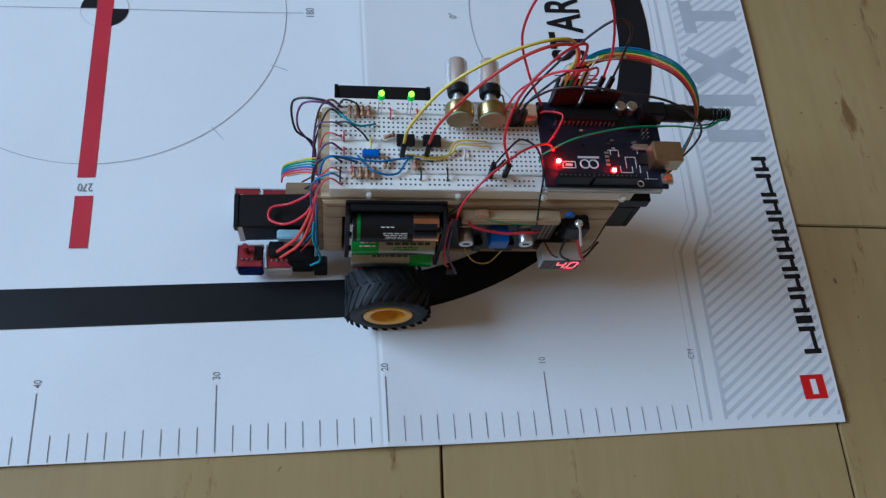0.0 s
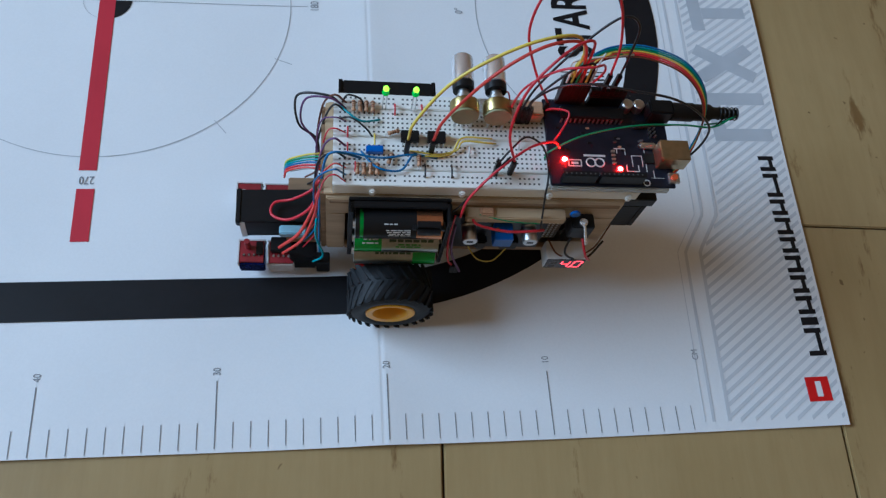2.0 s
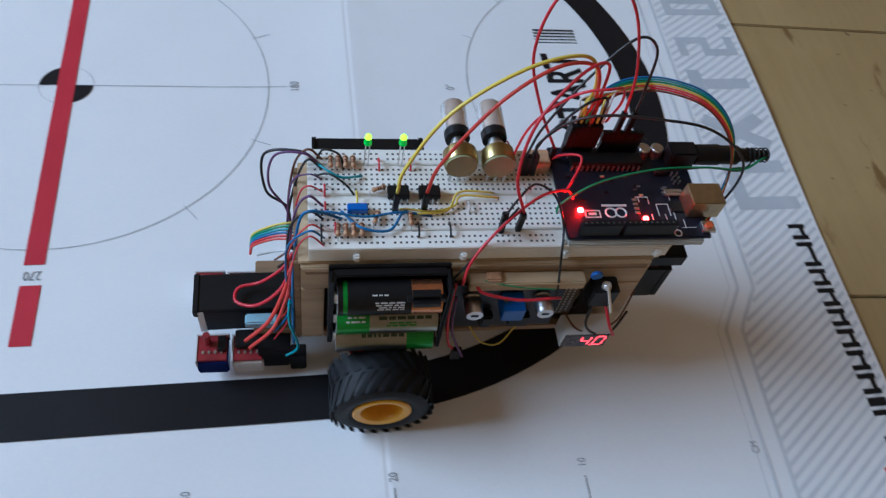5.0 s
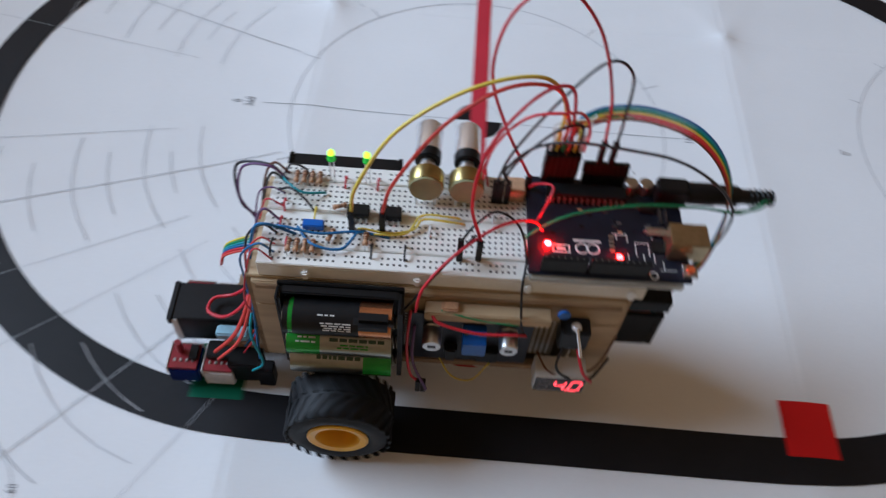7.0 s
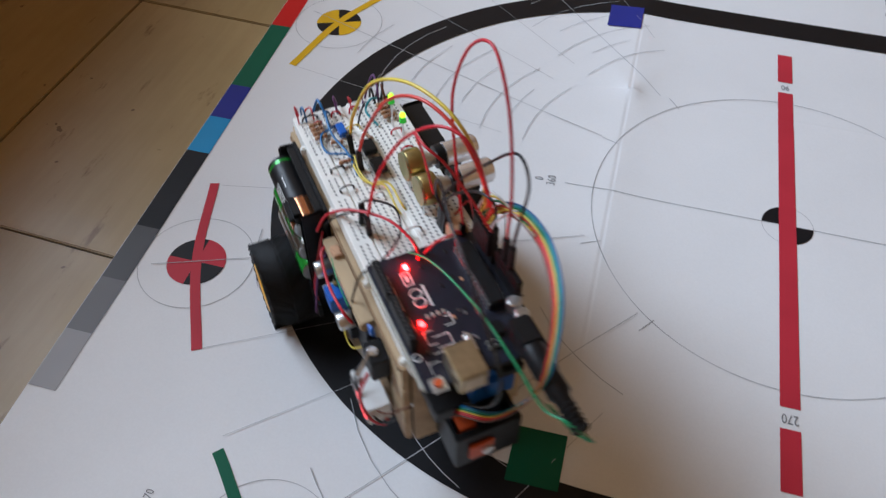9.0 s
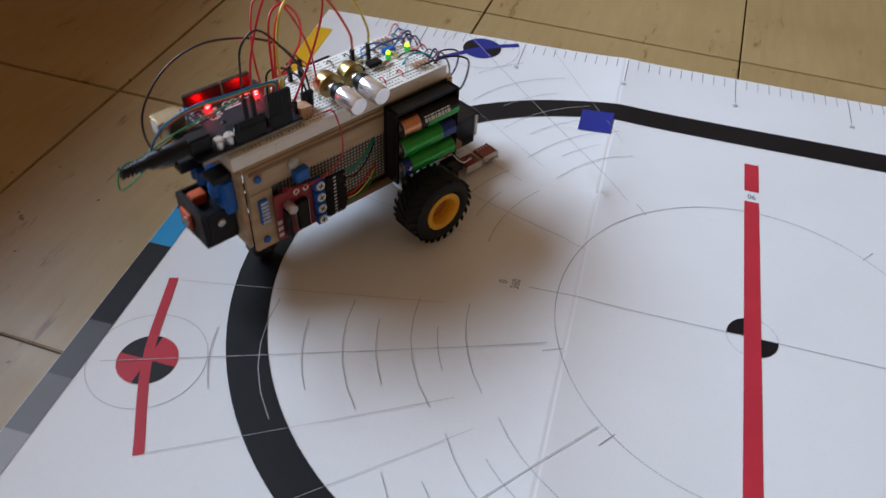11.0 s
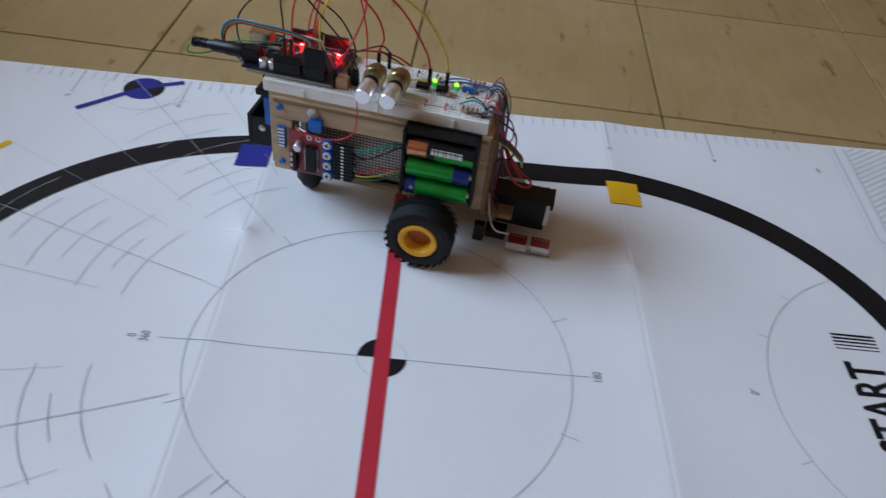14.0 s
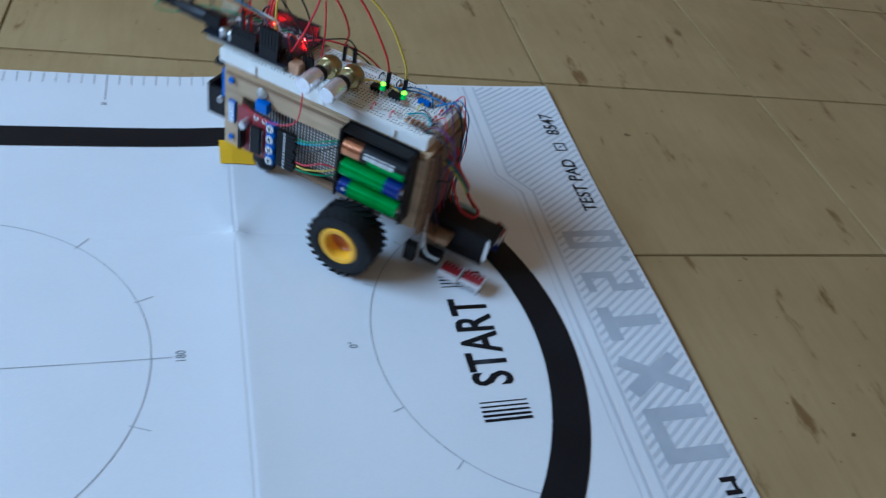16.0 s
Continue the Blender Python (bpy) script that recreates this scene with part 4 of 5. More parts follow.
def pots():
    for x in (-34, -51.5):
        p = spin("potentiometer", BRASS, ((0, 0), (7.5, 0), (7.8, 0.6), (7.8, 7), (7.2, 7.6), (0, 7.6)), (x, -9, 122.5), "-y", n=26, label="brass potentiometer with a chrome knob")
        spin("back_plate", PHENOLIC, ((0, 0), (7.2, 0), (7.2, 1.2), (0, 1.2)), (x, -7.7, 122.5), "-y", p, 26)
        spin("bushing", TIN, ((4.2, 0), (4.2, 4), (3.2, 4.2), (3.2, 9), (0, 9)), (x, -16.6, 122.5), "-y", p, 18)
        spin("collar", BLACK, ((3.2, 0), (5.8, 0.4), (6.0, 4.4), (0, 4.5)), (x, -23.5, 122.8), "-y", p, 20)
        spin("knob", CHROME, ((5.2, 0), (6.0, 0.5), (6.1, 16), (5.4, 17), (0, 17)), (x, -28.1, 122.8), "-y", p, 26, "chrome knob")
        for d in (-4, 0, 4):
            part("terminal", mbox(bmesh.new(), x + d - 0.6, x + d + 0.6, -9.3, -8.7, 109, 117, 0), TIN, p)


def small_parts():
    # two eight-pin chips across the middle channel
    for x in (-5.5, -19.5):
        c = piece("chip", BLACK, (x - 4.8, x + 4.8, -3.2, 3.2, TOP + 1.2, TOP + 4.6), bevel=0.4)
        bm = bmesh.new()
        for k in range(4):
            for y in (-4.1, 3.6):
                mbox(bm, x - 4.1 + k * 2.54, x - 3.5 + k * 2.54, y, y + 0.5, TOP, TOP + 3)
        tagged(part("pin_strip", bm, TIN, c), kind="stuff")
    piece("trimmer", BLUE, (8.5, 17.5, 6, 10, TOP + 0.4, TOP + 3.6), label="blue trimmer")
    piece("tan_block", RESISTOR, (-78, -69, -22, -13, TOP + 0.2, TOP + 8), bevel=0.6, label="tan socket strip")
    # green signal lamps on long legs
    for x in (7.8, -7.8):
        l = spin("signal_lamp", LED_GREEN_BODY, ((0, 0), (1.9, 0), (1.9, 0.7), (1.55, 0.8), (1.55, 3.4), (0, 3.4)), (x, -18, 126.5), n=16, label="lit green lamp on wire legs")
        spin("lens", LED_GREEN, ((1.55, 0), (1.5, 0.9), (1.1, 1.8), (0.5, 2.2), (0, 2.3)), (x, -18, 129.9), parent=l, n=16)
        for d in (-0.9, 0.9):
            part("leg", rod(bmesh.new(), ((x + d) * MM, -18 * MM, (TOP - 1) * MM), ((x + d) * MM, -18 * MM, 126.6 * MM), 0.28 * MM, 6), TIN, l)
    # resistors in two rows at the front, small bridge wires
    def resistor(x, y, length=6.2, turn=90, z=TOP + 2.2):
        b2 = lathe(bmesh.new(), [(r * MM, q * MM) for r, q in ((0, -3.2), (1.1, -3.1), (1.25, -2.2), (0.95, -1.4), (0.95, 1.4), (1.25, 2.2), (1.1, 3.1), (0, 3.2))], pose(0, 0, 0, 0, 90), 10)
        b2.transform(Matrix.Translation(Vector((x, y, z)) * MM) @ pose(0, 0, 0, 0, 0, turn))
        r = part("resistor", b2, RESISTOR, robot, "tan banded resistor", True)
        d = Vector((math.cos(radians(turn)), math.sin(radians(turn)), 0))
        o = Vector((x, y, z))
        for sg in (-1, 1):
            e = o + d * sg * (length / 2 + 1.2)
            part("lead", tube(bmesh.new(), [(o + d * sg * 3) * MM, (e + Vector((0, 0, -0.2))) * MM, Vector((e.x, e.y, TOP - 0.5)) * MM], 0.28 * MM, 5), TIN, r)
        bm = bmesh.new()
        for q, rr in ((-2.1, 1.32), (-0.6, 1.03), (0.4, 1.03)):
            lathe(bm, ((rr * MM, (q - 0.25) * MM), (rr * MM, (q + 0.25) * MM)), Matrix.Translation(o * MM) @ pose(0, 0, 0, 0, 0, turn) @ pose(0, 0, 0, 0, 90), 10)
        part("bands", bm, WIRE["brown"], r)
    for k in range(4):
        resistor(24 - k * 3.4, -18.4)
        resistor(22 - k * 3.4, 19.4)
    resistor(3, -3, turn=20)
    resistor(5, 13, turn=70)
    resistor(-10, 14, turn=90)
    for x, y0, y1, c in ((2, -21, -15, "red"), (-12.5, -21, -15, "red"), (27, 4, 9, "red"), (27, -6, -1, "red"), (-13, 15.5, 22.5, "black"), (-27, 15.5, 22.5, "black"), (29, 16, 24, "black"), (13, -2, 6, "yellow"),
                         (23, 15, 20, "red"), (-82, 10, 17, "red"), (-80, 0, 6, "red"), (-64, -4, 4, "white"), (-37, 4, 9, "white")):
        wire(c, [(x, y0, TOP - 1), (x, y0 + 0.4, TOP + 2), (x, (y0 + y1) / 2, TOP + 3), (x, y1 - 0.4, TOP + 2), (x, y1, TOP - 1)], 0.55, n=4)
    wire("yellow", [(-6, 7, TOP), (-9, 8.5, TOP + 2), (-20, 9.5, TOP + 1.5), (-30, 7, TOP + 2), (-34, 2, TOP + 3), (-48, 2, TOP + 2), (-52, 1, TOP)], 0.6)
    wire("yellow", [(-8, 9, TOP), (-15, 11, TOP + 2), (-27, 9, TOP + 1.5), (-33, 0, TOP + 3), (-46, -1, TOP + 2), (-50, -2, TOP)], 0.6)
    wire("blue", [(30, 9, TOP), (26, 12, TOP + 5), (10, 14, TOP + 4), (-6, 11, TOP + 3), (-20, 11, TOP)], 0.7)
    wire("blue", [(20, 8, TOP), (12, 19, TOP + 3), (0, 20, TOP + 2), (-6, 12, TOP + 3), (-9, 8, TOP)], 0.7)
    wire("teal", [(31, -20, TOP), (28, -14, TOP + 4), (20, -8, TOP + 4), (10, -11, TOP + 1)], 0.7)
    wire("black", [(30, -22, TOP), (27, -24, TOP + 4), (20, -22, TOP + 3), (18, -16, TOP)], 0.6)
    wire("black", [(31, -12, TOP), (25, -9, TOP + 5), (18, -4, TOP + 4), (14, -1, TOP)], 0.6)
    # upright jumper housings
    for x, y, t in ((-3.5, 8, -4), (-16.5, 8, -3), (-50, 20, 4), (-58, 19, -3), (-64.5, -13, 5), (-67, -13, 3), (-70, -13, 5), (-79, -18, 0)):
        plug(x, y, TOP, 13, 2.5, None, t)


def left_side():
    # voltage converter
    c = piece("converter_board", PCB_DARK, (-86, -31, 32, 33.4, 48, 88), bevel=0.3, label="dark voltage converter board")
    for x in (-41, -75):
        cap = spin("capacitor", TIN, ((0, 0), (4.2, 0), (4.4, 0.8), (4.0, 1.6), (4.3, 2.2), (4.3, 9.5), (3.9, 10.2), (0, 10.2)), (x, 33.4, 77), "y", c, 20, "silver capacitor")
        bm = bmesh.new()
        mbox(bm, x - 1.8, x + 1.8, 43.62, 43.7, 76, 78)
        part("capacitor_print", bm, BLACK, cap)
    part("trimmer", mbox(bmesh.new(), -65, -54.5, 33.4, 43.6, 71, 81, 0.4), BLUE, c, "blue trimmer")
    spin("trimmer_screw", BRASS, ((0, 0), (1.1, 0), (1.1, 1.4), (0, 1.4)), (-56, 38, 81), parent=c, n=12)
    part("coil", mbox(bmesh.new(), -53, -47, 33.4, 39, 56, 66, 1), BLACK, c)
    part("regulator", mbox(bmesh.new(), -72, -62, 33.4, 37.5, 54, 63, 0.4), BLACK, c)
    piece("wood_strip", PLY, (-92, -37, 30.1, 37, 88, 94), bevel=0.6, label="small raw wood batten")
    wire("red", [(-40, 36, 92), (-44, 40, 91), (-60, 42, 88), (-76, 41, 87), (-82, 38, 82)], 0.9)
    wire("green", [(-44, 35, 94), (-60, 38, 92.5), (-78, 38, 90)], 0.4)
    # glue and small capacitor on the batten
    piece("solder_lump", RESISTOR, (-52, -44, 31, 36, 94.1, 96), bevel=0.8, label="tan lump of glue")
    spin("ceramic_capacitor", BLUE, ((0, -1), (2.6, -0.8), (3, 0), (2.6, 0.8), (0, 1)), (-97, 34, 95), "y", n=16)
    # toggle switch
    sw = piece("toggle_switch", BLACK, (-110, -97, 30.1, 39, 74, 88), bevel=0.6, label="small toggle switch with a metal lever")
    spin("switch_bushing", CHROME, ((2.4, 0), (2.4, 1), (1.5, 1.2), (1.5, 2.6), (0, 2.6)), (-103.5, 36, 88), parent=sw, n=16)
    part("lever", rod(bmesh.new(), (-0.1035, 0.037, 0.090), (-0.1065, 0.0450, 0.079), 0.0008), CHROME, sw)
    # three-digit voltage display
    d = piece("voltage_display", WHITE, (-114, -90, 33, 44.6, 44, 57), bevel=0.5, label="three-digit red voltage display")
    part("display_face", mbox(bmesh.new(), -113.6, -90.4, 44.6, 45.0, 44.4, 56.6, 0.1), DIGIT_OFF, d)
    def digit(x, on, m):
        # seven bars; a b c d e f g
        w, h = 2.0, 4.2
        bars = dict(a=(-w, w, h - 0.45, h + 0.45), g=(-w, w, -0.45, 0.45), d=(-w, w, -h - 0.45, -h + 0.45), b=(w - 0.1, w + 0.8, 0.5, h - 0.5), c=(w - 0.1, w + 0.8, -h + 0.5, -0.5),
                    f=(-w - 0.8, -w + 0.1, 0.5, h - 0.5), e=(-w - 0.8, -w + 0.1, -h + 0.5, -0.5))
        bm = bmesh.new()
        for k in on:
            x0, x1, z0, z1 = bars[k]
            # read from the robot's left, where +x lies to the left
            mbox(bm, x - x1, x - x0, 45.02, 45.14, 50.4 + z0, 50.4 + z1)
        for v in bm.verts:
            v.co.x -= (v.co.z - 0.0504) * 0.14
        part("digit", bm, m, d, "lit red digit" if m is DIGIT else "")
    digit(-94.6, "abcdefg", GREYS[1])
    digit(-102, "bcfg", DIGIT)
    digit(-109.4, "abcdef", DIGIT)
    part("digit_point", mbox(bmesh.new(), -106.2, -105.2, 45.02, 45.14, 45.6, 46.6), DIGIT, d)
    wire("red", [(-106, 40, 76), (-110, 46, 66), (-116, 44, 54), (-117, 38, 46), (-112, 34, 44)], 0.9)
    wire("black", [(-100, 38, 76), (-98, 44, 66), (-106, 44, 56), (-117, 40, 50), (-124, 34, 60)], 0.8)
    wire("brown", [(-90, 34, 62), (-96, 42, 58), (-106, 42, 55), (-118, 38, 58), (-126, 28, 70)], 0.6)
    wire("yellow", [(-45, 30, 44), (-52, 36, 36), (-62, 36, 33), (-70, 31, 42)], 0.5)
    wire("red", [(-31, 35, 92), (-30, 40, 70), (-32, 44, 52), (-36, 44, 44)], 0.8)
    wire("purple", [(-33, 35, 80), (-33, 42, 60), (-40, 47, 42)], 0.8)
    for x in (-36, -38.5):
        plug(x, 44.5, 36, 10, 2.4)


def right_side():
    d = piece("driver_board", PCB_RED, (-110, -82, -33.5, -32, 40, 76), bevel=0.3, label="red motor driver board with blue trimmers")
    part("chip", mbox(bmesh.new(), -96, -88, -37.5, -33.5, 44, 66, 0.4), BLACK, d)
    bm = bmesh.new()
    for k in range(8):
        for x in (-97.2, -87.6):
            mbox(bm, x, x + 0.8, -36, -33.5, 45 + k * 2.6, 45.9 + k * 2.6)
    tagged(part("pin_strip", bm, TIN, d), kind="stuff")
    spin("capacitor", TIN, ((0, 0), (3.2, 0), (3.2, 7), (2.8, 7.6), (0, 7.6)), (-101, -33.5, 66), "-y", d, 18)
    part("header", mbox(bmesh.new(), -105, -102.5, -40, -33.5, 44, 64, 0.2), BLACK, d)
    for k in range(4):
        z = 44.5 + k * 9.2
        t = part("trimmer", mbox(bmesh.new(), -82.5, -75.5, -38, -32.5, z - 3.6, z + 3.6, 0.3), BLUE, d, "blue trimmer")
        spin("dial", WHITE, ((0, 0), (3.0, 0), (3.0, 0.9), (0, 0.9)), (-79, -38, z), "-y", t, 16)
        bm = bmesh.new()
        mbox(bm, -81, -77, -39, -38.9, z - 0.4, z + 0.4)
        mbox(bm, -79.4, -78.6, -39, -38.9, z - 2, z + 2)
        bm.transform(Matrix.Translation((-0.079, 0, z * MM)) @ pose(0, 0, 0, 0, 35 * k) @ Matrix.Translation((0.079, 0, -z * MM)))
        part("cross_slot", bm, BLACK, t)
    for k in range(3):
        part("solder_pad", mbox(bmesh.new(), -109.5, -106, -33.8, -33.5, 43 + k * 5, 46 + k * 5, 0.2), SENSOR_WHITE, d)
    for x in (-94, -87):
        spin("ring_terminal", WHITE, ((1.3, 0), (2.2, 0), (2.2, 0.5), (1.3, 0.5), (1.3, 0)), (x, -33.5, 72.5), "-y", d, 16)
    for k in range(11):
        z = 42 + k * 2.9
        jumper = part("jumper_housing", mbox(bmesh.new(), -74, -60 + (k % 3), -37, -34.4, z, z + 2.6, 0.3), BLACK, d)
        part("contact", mbox(bmesh.new(), -68.6, -66.6, -37.12, -36.9, z + 0.6, z + 2.0), TIN, jumper)
    rng = random.Random(5)
    for k, c in ((0, "green"), (1, "teal"), (2, "black"), (7, "red"), (8, "yellow"), (9, "green")):
        z = 43.3 + (10 - k) * 2.9
        wire(c, [(-57.5, -35.7, z), (-50, -36, z + rng.uniform(-1, 2)), (-38, -33, z + rng.uniform(2, 7)), (-28, -27, z + rng.uniform(3, 9)), (-24, -21, z + 4)], 0.65, n=6)
    comb = piece("terminal_comb", BLUE, (-119, -113, -32.5, -30.1, 58, 76), bevel=0.3, label="blue screw terminal strip")
    for k in range(6):
        part("slot", mbox(bmesh.new(), -118.5, -113.5, -33.2, -32.5, 59 + k * 2.9, 60.6 + k * 2.9, 0.2), TIN, comb)
    for x, z in ((-117, 92), (-117, 44)):
        spin("ceramic_capacitor", BLUE, ((0, -1), (2.2, -0.8), (2.6, 0), (2.2, 0.8), (0, 1)), (x, -31.2, z), "y", n=14)
    spin("glue_blob", GLUE, ((0, 0), (4, 0), (4.4, 1), (2.8, 2.6), (0, 3.0)), (-92, -30.2, 92), "-y", n=14)
    piece("trimmer", BLUE, (-94, -84, -36, -30.2, 80, 88), label="blue trimmer")
    wire("red", [(-62, -22, TOP), (-60, -30, 115), (-58, -34, 100), (-60, -36, 86), (-72, -37, 78), (-90, -36, 76), (-104, -35, 80)], 0.55)
    wire("black", [(-104, -34, 82), (-92, -35, 78), (-80, -34, 76)], 0.5)


def front():
    # black sensor shroud pointing ahead, with a white rim
    s = empty("distance_sensor", robot)
    tagged(s, "black box-shaped distance sensor with a white rim")
    s.matrix_local = pose(0.041, 0.003, 0.0285, 0, 1, 1) @ Matrix.Diagonal((1.03, 0.82, 0.97, 1))
    bm = bmesh.new()
    for dims in ((0, 46, -13, 13, 8, 10), (0, 46, -13, 13, -11, -9), (0, 46, -13, -11, -9, 8), (0, 46, 11, 13, -9, 8), (0, 2, -11, 11, -9, 8)):
        mbox(bm, *dims, 0.3)
    part("shroud", bm, BLACK, s)
    part("shroud_skirt", mbox(bmesh.new(), 8, 45, -13, -11, -17, -11.05, 0.3), BLACK, s)
    part("emitter_block", mbox(bmesh.new(), 30, 41, -9, 9, -7, 6.5, 1.2), BLACK, s)
    for y in (-5, 5):
        spin("lens", DIGIT_OFF, ((0, 0), (3.4, 0), (3, 1.4), (1.5, 2.2), (0, 2.4)), (41, y, 0), "x", s, 16)
    bm = bmesh.new()
    for dims in ((44, 47.2, 13, 13.8, -11, 9),):
        mbox(bm, *dims, 0.2)
    part("white_rim", bm, WHITE, s)
    part("white_rim", mbox(bmesh.new(), 44, 47.2, -13.8, -13, -11, 9, 0.2), WHITE, s)
    part("rim_top", mbox(bmesh.new(), 46, 49, -14, 14, 5, 10.4, 0.6), BLACK, s)
    piece("tape_band", PALE_BLUE, (50, 66, 15.5, 21.5, 30.2, 36), bevel=0.8, label="pale blue tape wrap")
    piece("front_arm", PLY_EDGE, (41.1, 62, -20, 22, 25, 30), bevel=0.6)
    # four reflective line sensors wrapped in white paper
    for sd in (1, -1):
        for x0, lift in ((75, 1), (57.5, 0)):
            m = empty("line_sensor", robot)
            tagged(m, "red line sensor board wrapped in white paper")
            y0, y1 = (19, 34) if sd > 0 else (-26.5, -13)
            z0 = (6 if sd > 0 else -5.5) + lift
            low = z0 if sd > 0 else 1.5 + lift
            x0 += 0 if sd > 0 else 5
            part("sensor_case", mbox(bmesh.new(), x0, x0 + 15.5, y0, y1, low, z0 + 12, 0.8), SENSOR_WHITE if sd < 0 or x0 < 70 else CELL_BLUE, m)
            part("sensor_board", mbox(bmesh.new(), x0 + 0.6, x0 + 15, y0 + 0.6, y1 - 0.6, z0 + 12.1, z0 + 13.7, 0.2), PCB_RED, m)
            part("sensor_edge", mbox(bmesh.new(), x0 - 0.4, x0 + 15.9, y0 - 0.4, y0 + 0.6, z0 + 8, z0 + 14.4, 0.2), SENSOR_WHITE, m)
            part("sensor_edge", mbox(bmesh.new(), x0 + 15, x0 + 15.9, y0 + 0.7, y1, z0 + 8, z0 + 14.2, 0.2), SENSOR_WHITE, m)
            for k in range(4):
                part("solder_joint", mbox(bmesh.new(), x0 + 2.5 + k * 3, x0 + 4 + k * 3, y0 + 9, y0 + 11, z0 + 13.7, z0 + 14.5, 0.4), TIN, m)
            if sd > 0 and x0 < 70:
                part("sensor_plug", mbox(bmesh.new(), x0 - 2, x0 + 14, y0 - 1, y0 + 8.5, z0 + 13.7, z0 + 18, 0.6), BLACK, m)
            elif sd > 0:
                part("sensor_plug", mbox(bmesh.new(), x0 + 1, x0 + 5, y0 + 2, y0 + 10, z0 + 13.7, z0 + 16.5, 0.3), BLACK, m)
        piece("sensor_bracket", BLACK, (44, 60, *((20, 32) if sd > 0 else (-25, -13)), 8, 24 if sd > 0 else 16), bevel=0.8)
        piece("small_plug", BLACK, (36, 44, min(sd * 29, sd * 36), max(sd * 29, sd * 36), 12, 27), bevel=0.5)
    spin("sensor_post", PCB_RED, ((0, 0), (1.8, 0), (1.8, 8), (0, 8)), (85, 24, 22), n=12)
    # word scrap printed on the paper of the front right case
    t = lettering("Abstra", 6.5 * MM, Matrix.Translation(Vector((87.7, -27.0, 4.8)) * MM) @ pose(0, 0, 0, 90), None, 0)
    part("paper_lettering", t, BLACK, robot, "printed scrap of black lettering")
    # loose leads from the board's front end down to the sensors
    rng = random.Random(8)
    leads = ((26, "red"), (22, "blue"), (18, "orange"), (12, "black"), (5, "purple"), (-3, "red"), (-10, "purple"), (-16, "black"), (-22, "brown"))
    for y, c in leads:
        o = rng.uniform(2, 8)
        wire(c, [(28, y, TOP), (34, y, TOP + rng.uniform(3, 7)), (36 + o, y + rng.uniform(-3, 3), TOP - 6), (42 + o * 0.4, y + rng.uniform(-4, 4), 82), (43 + rng.uniform(0, 3), y * 0.9, 60), (45, y * 0.9, 40), (52, y, 27)], rng.choice((0.5, 0.6, 0.7)))
    wire("purple", [(28, -18, TOP), (36, -20, TOP + 6), (49, -22, TOP + 2), (52, -18, TOP - 14), (44, -14, 82), (43, -10, 60)], 0.7)
    wire("black", [(30, -20, TOP), (38, -24, TOP + 3), (54, -28, TOP - 4), (54, -24, TOP - 26), (44, -20, 76), (43, -18, 50)], 0.8)
    wire("blue", [(20, 12, TOP), (32, 13, TOP + 7), (38, 14, TOP + 2), (41, 20, 90), (42, 26, 60), (42, 32, 34)], 0.8)
    wire("teal", [(42, 18, 70), (44, 30, 55), (40, 34, 34), (46, 35, 26)], 0.8)
    wire("red", [(41, 15, 82), (48, 18, 62), (60, 17, 46), (70, 12, 42), (69, 4, 41.5), (58, 3, 45), (47, 6, 62), (41.5, 9, 80)], 1.0)
    wire("orange", [(41, 16, 84), (46, 20, 64), (54, 25, 44), (66, 27, 28)], 1.2)
    wire("orange", [(41, 18, 82), (45, 23, 62), (52, 28, 42), (64, 30, 26)], 1.1)
    wire("white", [(42, -16, 44), (46, -26, 30), (52, -31, 22), (62, -30, 20)], 0.8)
    for k, c in enumerate(("yellow", "green", "teal", "blue", "red", "orange")):
        wire(c, [(41, -6 + 2 * k, 84), (50, -7 + 1.6 * k, 80), (60, -8 + 1.4 * k, 72), (62, -6 + 1.2 * k, 66)], 0.7, n=5)


def rear():
    box_ = piece("rear_sensor", BLACK, (-150, -146.5, -16, 16, 44, 70), bevel=0.4, label="black rear sensor bracket with an orange part")
    for y in (-16, 14):
        part("bracket_side", mbox(bmesh.new(), -146.4, -128, y, y + 2, 44, 68 if y < 0 else 70, 0.3), BLACK, box_)
    part("bracket_floor", mbox(bmesh.new(), -146.4, -128, -13.9, 13.9, 44, 46, 0.3), BLACK, box_)
    # led glow on the rear sensor, given as plain orange colour
    part("orange_part", mbox(bmesh.new(), -152, -150.1, -2, 10, 51, 63, 0.6), ORANGE, box_, "orange face with led glow in its colour")
    part("bolt", lathe(bmesh.new(), ((0, 0), (0.003, 0), (0.003, 0.0015), (0, 0.002)), Matrix.Translation((-0.152, 0.0015, 0.057)) @ pose(0, 0, 0, 0, -90), 12), TIN, box_)
    spin("side_bolt", TIN, ((0, 0), (2.6, 0), (2.6, 1.0), (1.6, 1.8), (0, 1.8)), (-138, -16, 60), "-y", box_, 14)
    part("orange_part", mbox(bmesh.new(), -145, -135, 4, 12, 61.7, 69, 0.6), ORANGE, box_, "orange block with led glow in its colour")
    part("rear_board", mbox(bmesh.new(), -144, -130, -12, 12, 60, 61.6, 0.2), PCB_DARK, box_)
    for y in (-8, 6, 13):
        spin("blue_terminal", BLUE, ((0, 0), (4.2, 0), (4.4, 6), (3.6, 9), (0, 9.4)), (-134, y, 76), "z", n=16, label="blue cap")
    piece("blue_connector", BLUE, (-134, -127.2, -20, 2, 66, 90), bevel=0.6, label="blue screw terminal block")
    piece("connector", BLACK, (-146, -128, 8, 24, 86, 94), bevel=0.5, label="black ribbon connector")
    piece("connector", BLACK, (-140, -127.5, -20, -8, 91, 96), bevel=0.5)


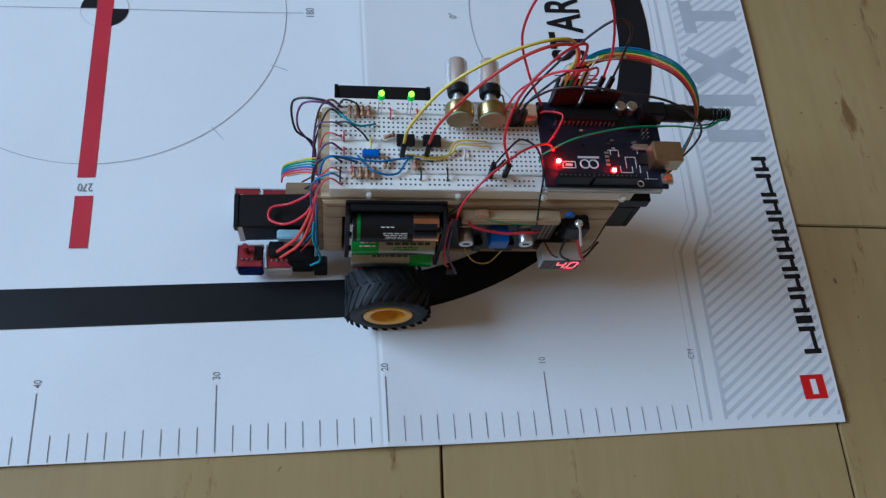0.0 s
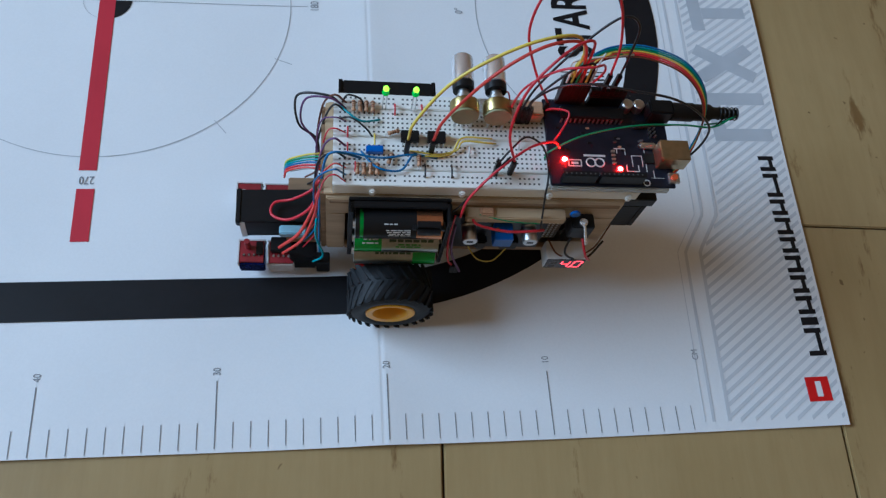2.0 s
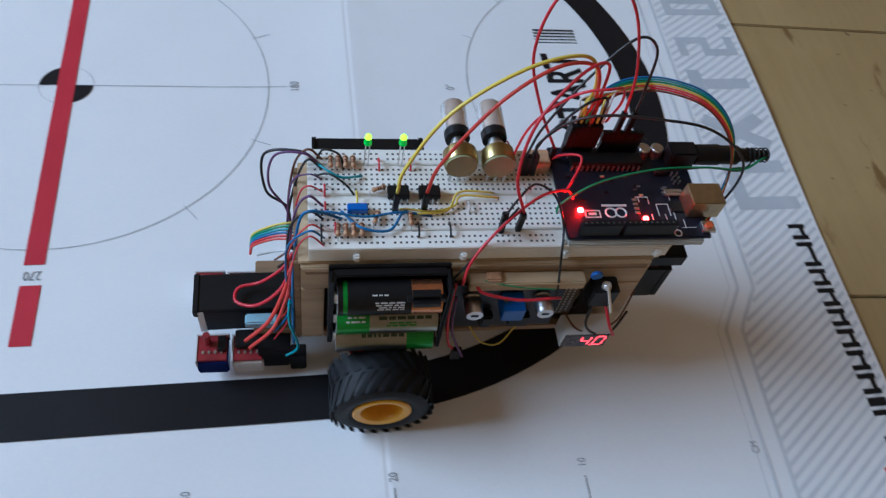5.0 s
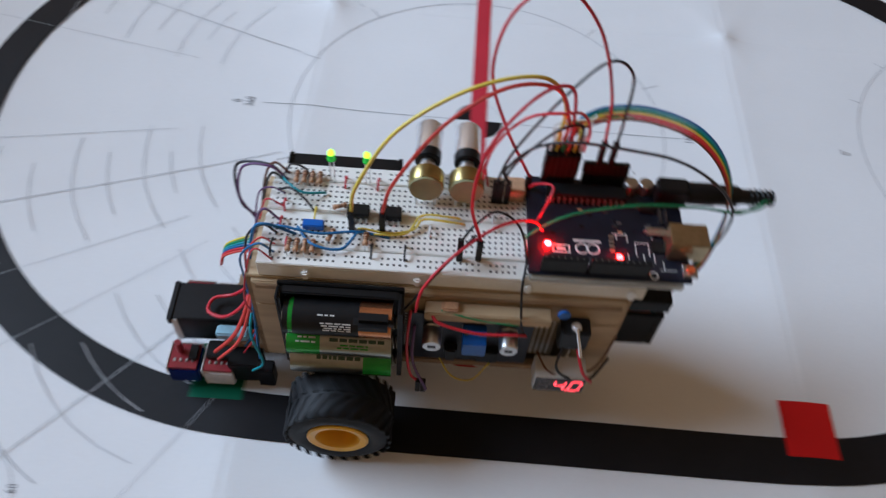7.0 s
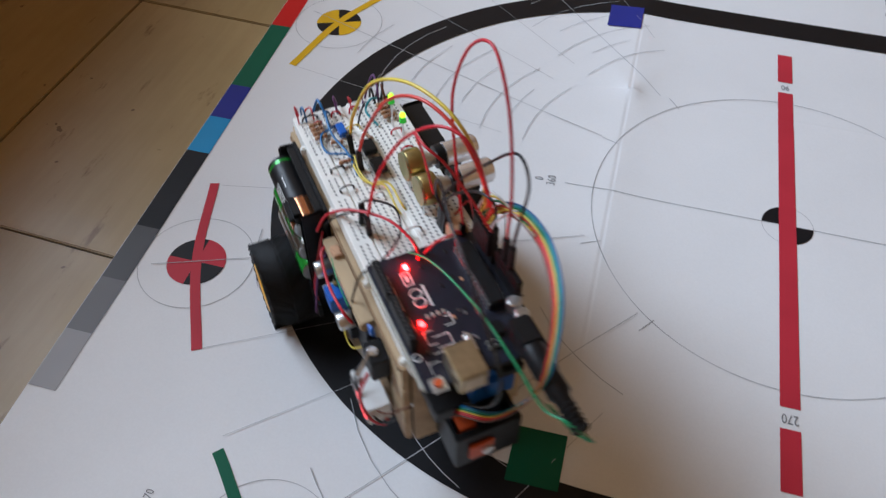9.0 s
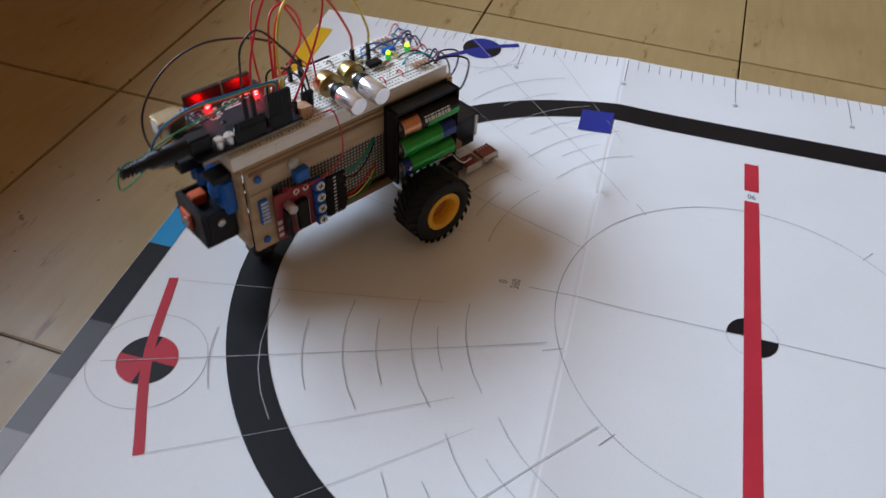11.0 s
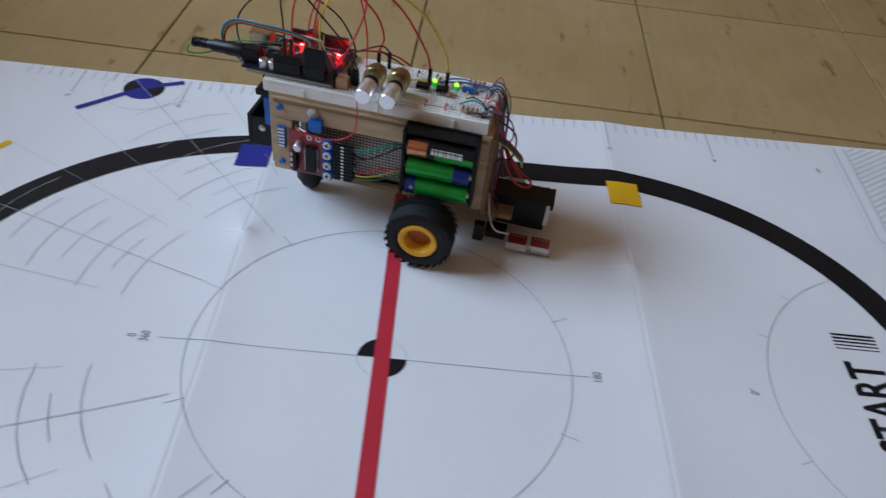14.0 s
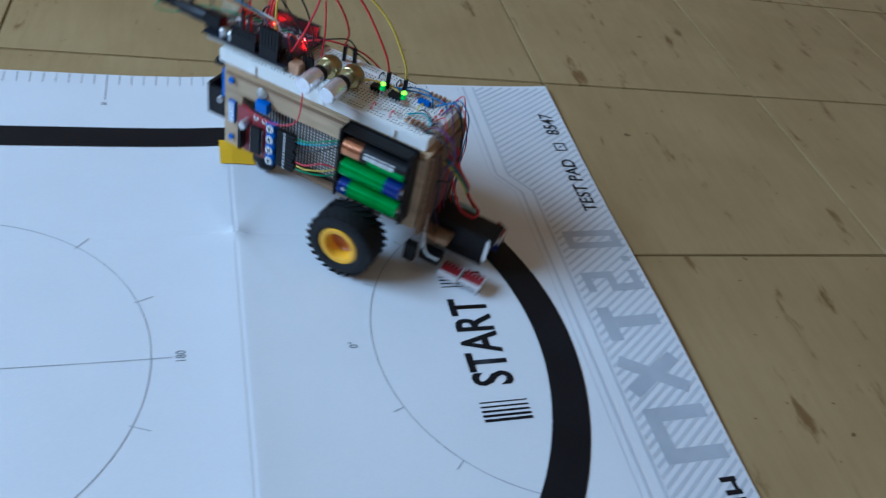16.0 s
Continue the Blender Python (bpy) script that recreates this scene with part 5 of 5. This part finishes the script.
def long_wires():
    wire("yellow", [(-3.5, 8, 124), (-6, 6, 138), (-22, 1, 166), (-50, -6, 184), (-76, -14, 184), (-88, -21, 164), (-88.5, -23.5, 140)], 0.95)
    wire("orange", [(-16.5, 8, 124), (-21, 5, 140), (-40, 0, 170), (-62, -7, 184), (-82, -15, 178), (-91, -22, 155), (-91, -23.5, 140)], 0.95)
    wire("red", [(-58, 19, 124), (-53, 12, 140), (-58, 2, 162), (-74, -8, 180), (-88, -16, 178), (-93.5, -23, 150), (-93.5, -23.5, 140)], 0.85)
    wire("red", [(-79, -18, 124), (-66, -20, 150), (-57, -22, 178), (-62, -26, 203), (-78, -28, 214), (-95, -27, 198), (-106, -25, 168), (-108.7, -23.5, 143)], 0.8)
    wire("black", [(-64.5, -13, 124), (-70, -17, 140), (-86, -24, 164), (-102, -28, 182), (-113, -28, 176), (-114, -25, 156), (-113.8, -23.5, 143)], 0.75)
    wire("black", [(-67, -13, 124), (-72, -15, 136), (-86, -20, 150), (-97, -23, 152), (-98.6, -23.5, 140)], 0.75)
    wire("black", [(-70, -13, 124), (-67, -10, 136), (-76, -7, 153), (-90, -3, 162), (-112, 3, 166), (-130, 5, 164), (-146, 6, 155), (-159, 5, 140), (-162, 5, 124), (-157, 7, 107), (-146, 11, 94)], 0.75)
    wire("green", [(-78, 9, TOP), (-80, 8, 117), (-96, 3, 125), (-124, -3, 127), (-152, -6, 125), (-172, -8, 121), (-182, -12, 124), (-188, -16, 122), (-190, -20, 116), (-182, -16, 114), (-170, -12, 117)], 0.6)
    wire("black", [(-124, -3, 125), (-152, -7, 123.5), (-172, -9, 119), (-180, -14, 121), (-186, -17, 119)], 0.5)
    wire("red", [(-33, 38, 96), (-36, 33, 108), (-48, 24, 120), (-66, 12, 126), (-80, 6, 123), (-85, 6, 117)], 0.8)
    wire("red", [(-80, 4, TOP), (-86, -2, 126), (-88, -8, 130), (-82, -14, 124), (-79, -18, 116)], 0.7)
    wire("black", [(-50, 20, 124), (-55, 16, 130), (-64, 8, 130), (-74, 10, 124), (-78, 20, 116), (-77, 31, 108), (-79, 37, 90), (-82, 36, 78)], 0.65)
    wire("black", [(-26, 32, 84), (-32, 33, 98), (-42, 27, 112), (-56, 17, 125)], 0.65)
    wire("red", [(-100, -21, 139), (-98, -12, 160), (-92, -4, 176), (-84, 2, 182), (-70, 0, 176), (-60, -8, 150), (-58, -14, 118)], 0.7)
    # flat rainbow ribbon from the far headers round the rear
    spine = [(-93, -22, 138), (-96, -27, 147), (-108, -31, 152), (-126, -31, 153), (-146, -25, 150), (-160, -17, 139), (-166, -9, 122), (-160, 4, 102), (-146, 14, 91)]
    across = Vector((0.05, 0.6, -0.8)).normalized()
    for k, c in enumerate(("blue", "teal", "green", "yellow", "orange", "red", "brown")):
        wire(c, [Vector(p) + across * (k - 3) * 1.0 for p in spine], 0.54, n=8, label="flat rainbow ribbon strand")
    for k, c in enumerate(("white", "yellow", "orange", "green", "yellow", "white")):
        x = -98.6 + 2.54 * k
        wire(c, [(x, -21, 138), (x - 1, -23, 144), (x - 3, -27, 149), (-104 - 3 * k, -30, 152)], 0.7, n=5)


chassis()
wheel_left, wheel_right = wheel(1), wheel(-1)
breadboard()
battery_holder(1, -28, 26)
battery_holder(-1, -22, 32)
controller()
pots()
small_parts()
left_side()
right_side()
front()
rear()
long_wires()


lay_floor()


# ---- motion ----
ROBOT = [
    (0, -0.1963, 0.1346, 178.3),
    (4.7, -0.1963, 0.1346, 178.3),
    (6.8, -0.4230, 0.1398, 186.5),
    (7, -0.4480, 0.1380, 181.3),
    (7.5, -0.4988, 0.1432, 172.3),
    (8, -0.5492, 0.1464, 156.8),
    (8.4, -0.5932, 0.1694, 152.5),
    (8.5, -0.5977, 0.1723, 146.4),
    (9, -0.6318, 0.2034, 128.8),
    (9.2, -0.6410, 0.2167, 121.6),
    (10.25, -0.6680, 0.3120, 89.0),
    (11.3, -0.6451, 0.4146, 52.5),
    (11.5, -0.6254, 0.4392, 54.1),
    (12, -0.5880, 0.4679, 32.2),
    (12.5, -0.5444, 0.4885, 9.7),
    (13, -0.4754, 0.4965, 11.8),
    (13.4, -0.4458, 0.4995, -14.3),
    (13.5, -0.4330, 0.4960, -13.2),
    (14, -0.3581, 0.4726, -10.4),
    (14.5, -0.2811, 0.4581, -7.4),
    (15, -0.2019, 0.4460, -3.8),
    (15.5, -0.1250, 0.4407, 0.4),
    (16, -0.0932, 0.4348, -39.8),
]


def motions():
    walk(robot, [(t, pose(x, y, 0.0014, 0, 0, a)) for t, x, y, a in ROBOT])
    ts = [r[0] for r in ROBOT]
    turned = {1: 0.0, -1: 0.0}
    rows = {1: [], -1: []}
    last = None
    for k in range(161):
        t = k / 10
        x, y, a = (float(np.interp(t, ts, [r[i] for r in ROBOT])) for i in (1, 2, 3))
        a = radians(a)
        if last:
            ahead = (x - last[0]) * math.cos(a) + (y - last[1]) * math.sin(a)
            for s in (1, -1):
                turned[s] += math.degrees((ahead - s * 0.056 * (a - last[2])) / (AXLE * MM))
        last = (x, y, a)
        for s in (1, -1):
            rows[s].append((t, Matrix.Translation((0, s * 56 * MM, AXLE * MM)) @ Matrix.Rotation(radians(turned[s]), 4, "Y")))
    walk(wheel_left, rows[1])
    walk(wheel_right, rows[-1])


motions()
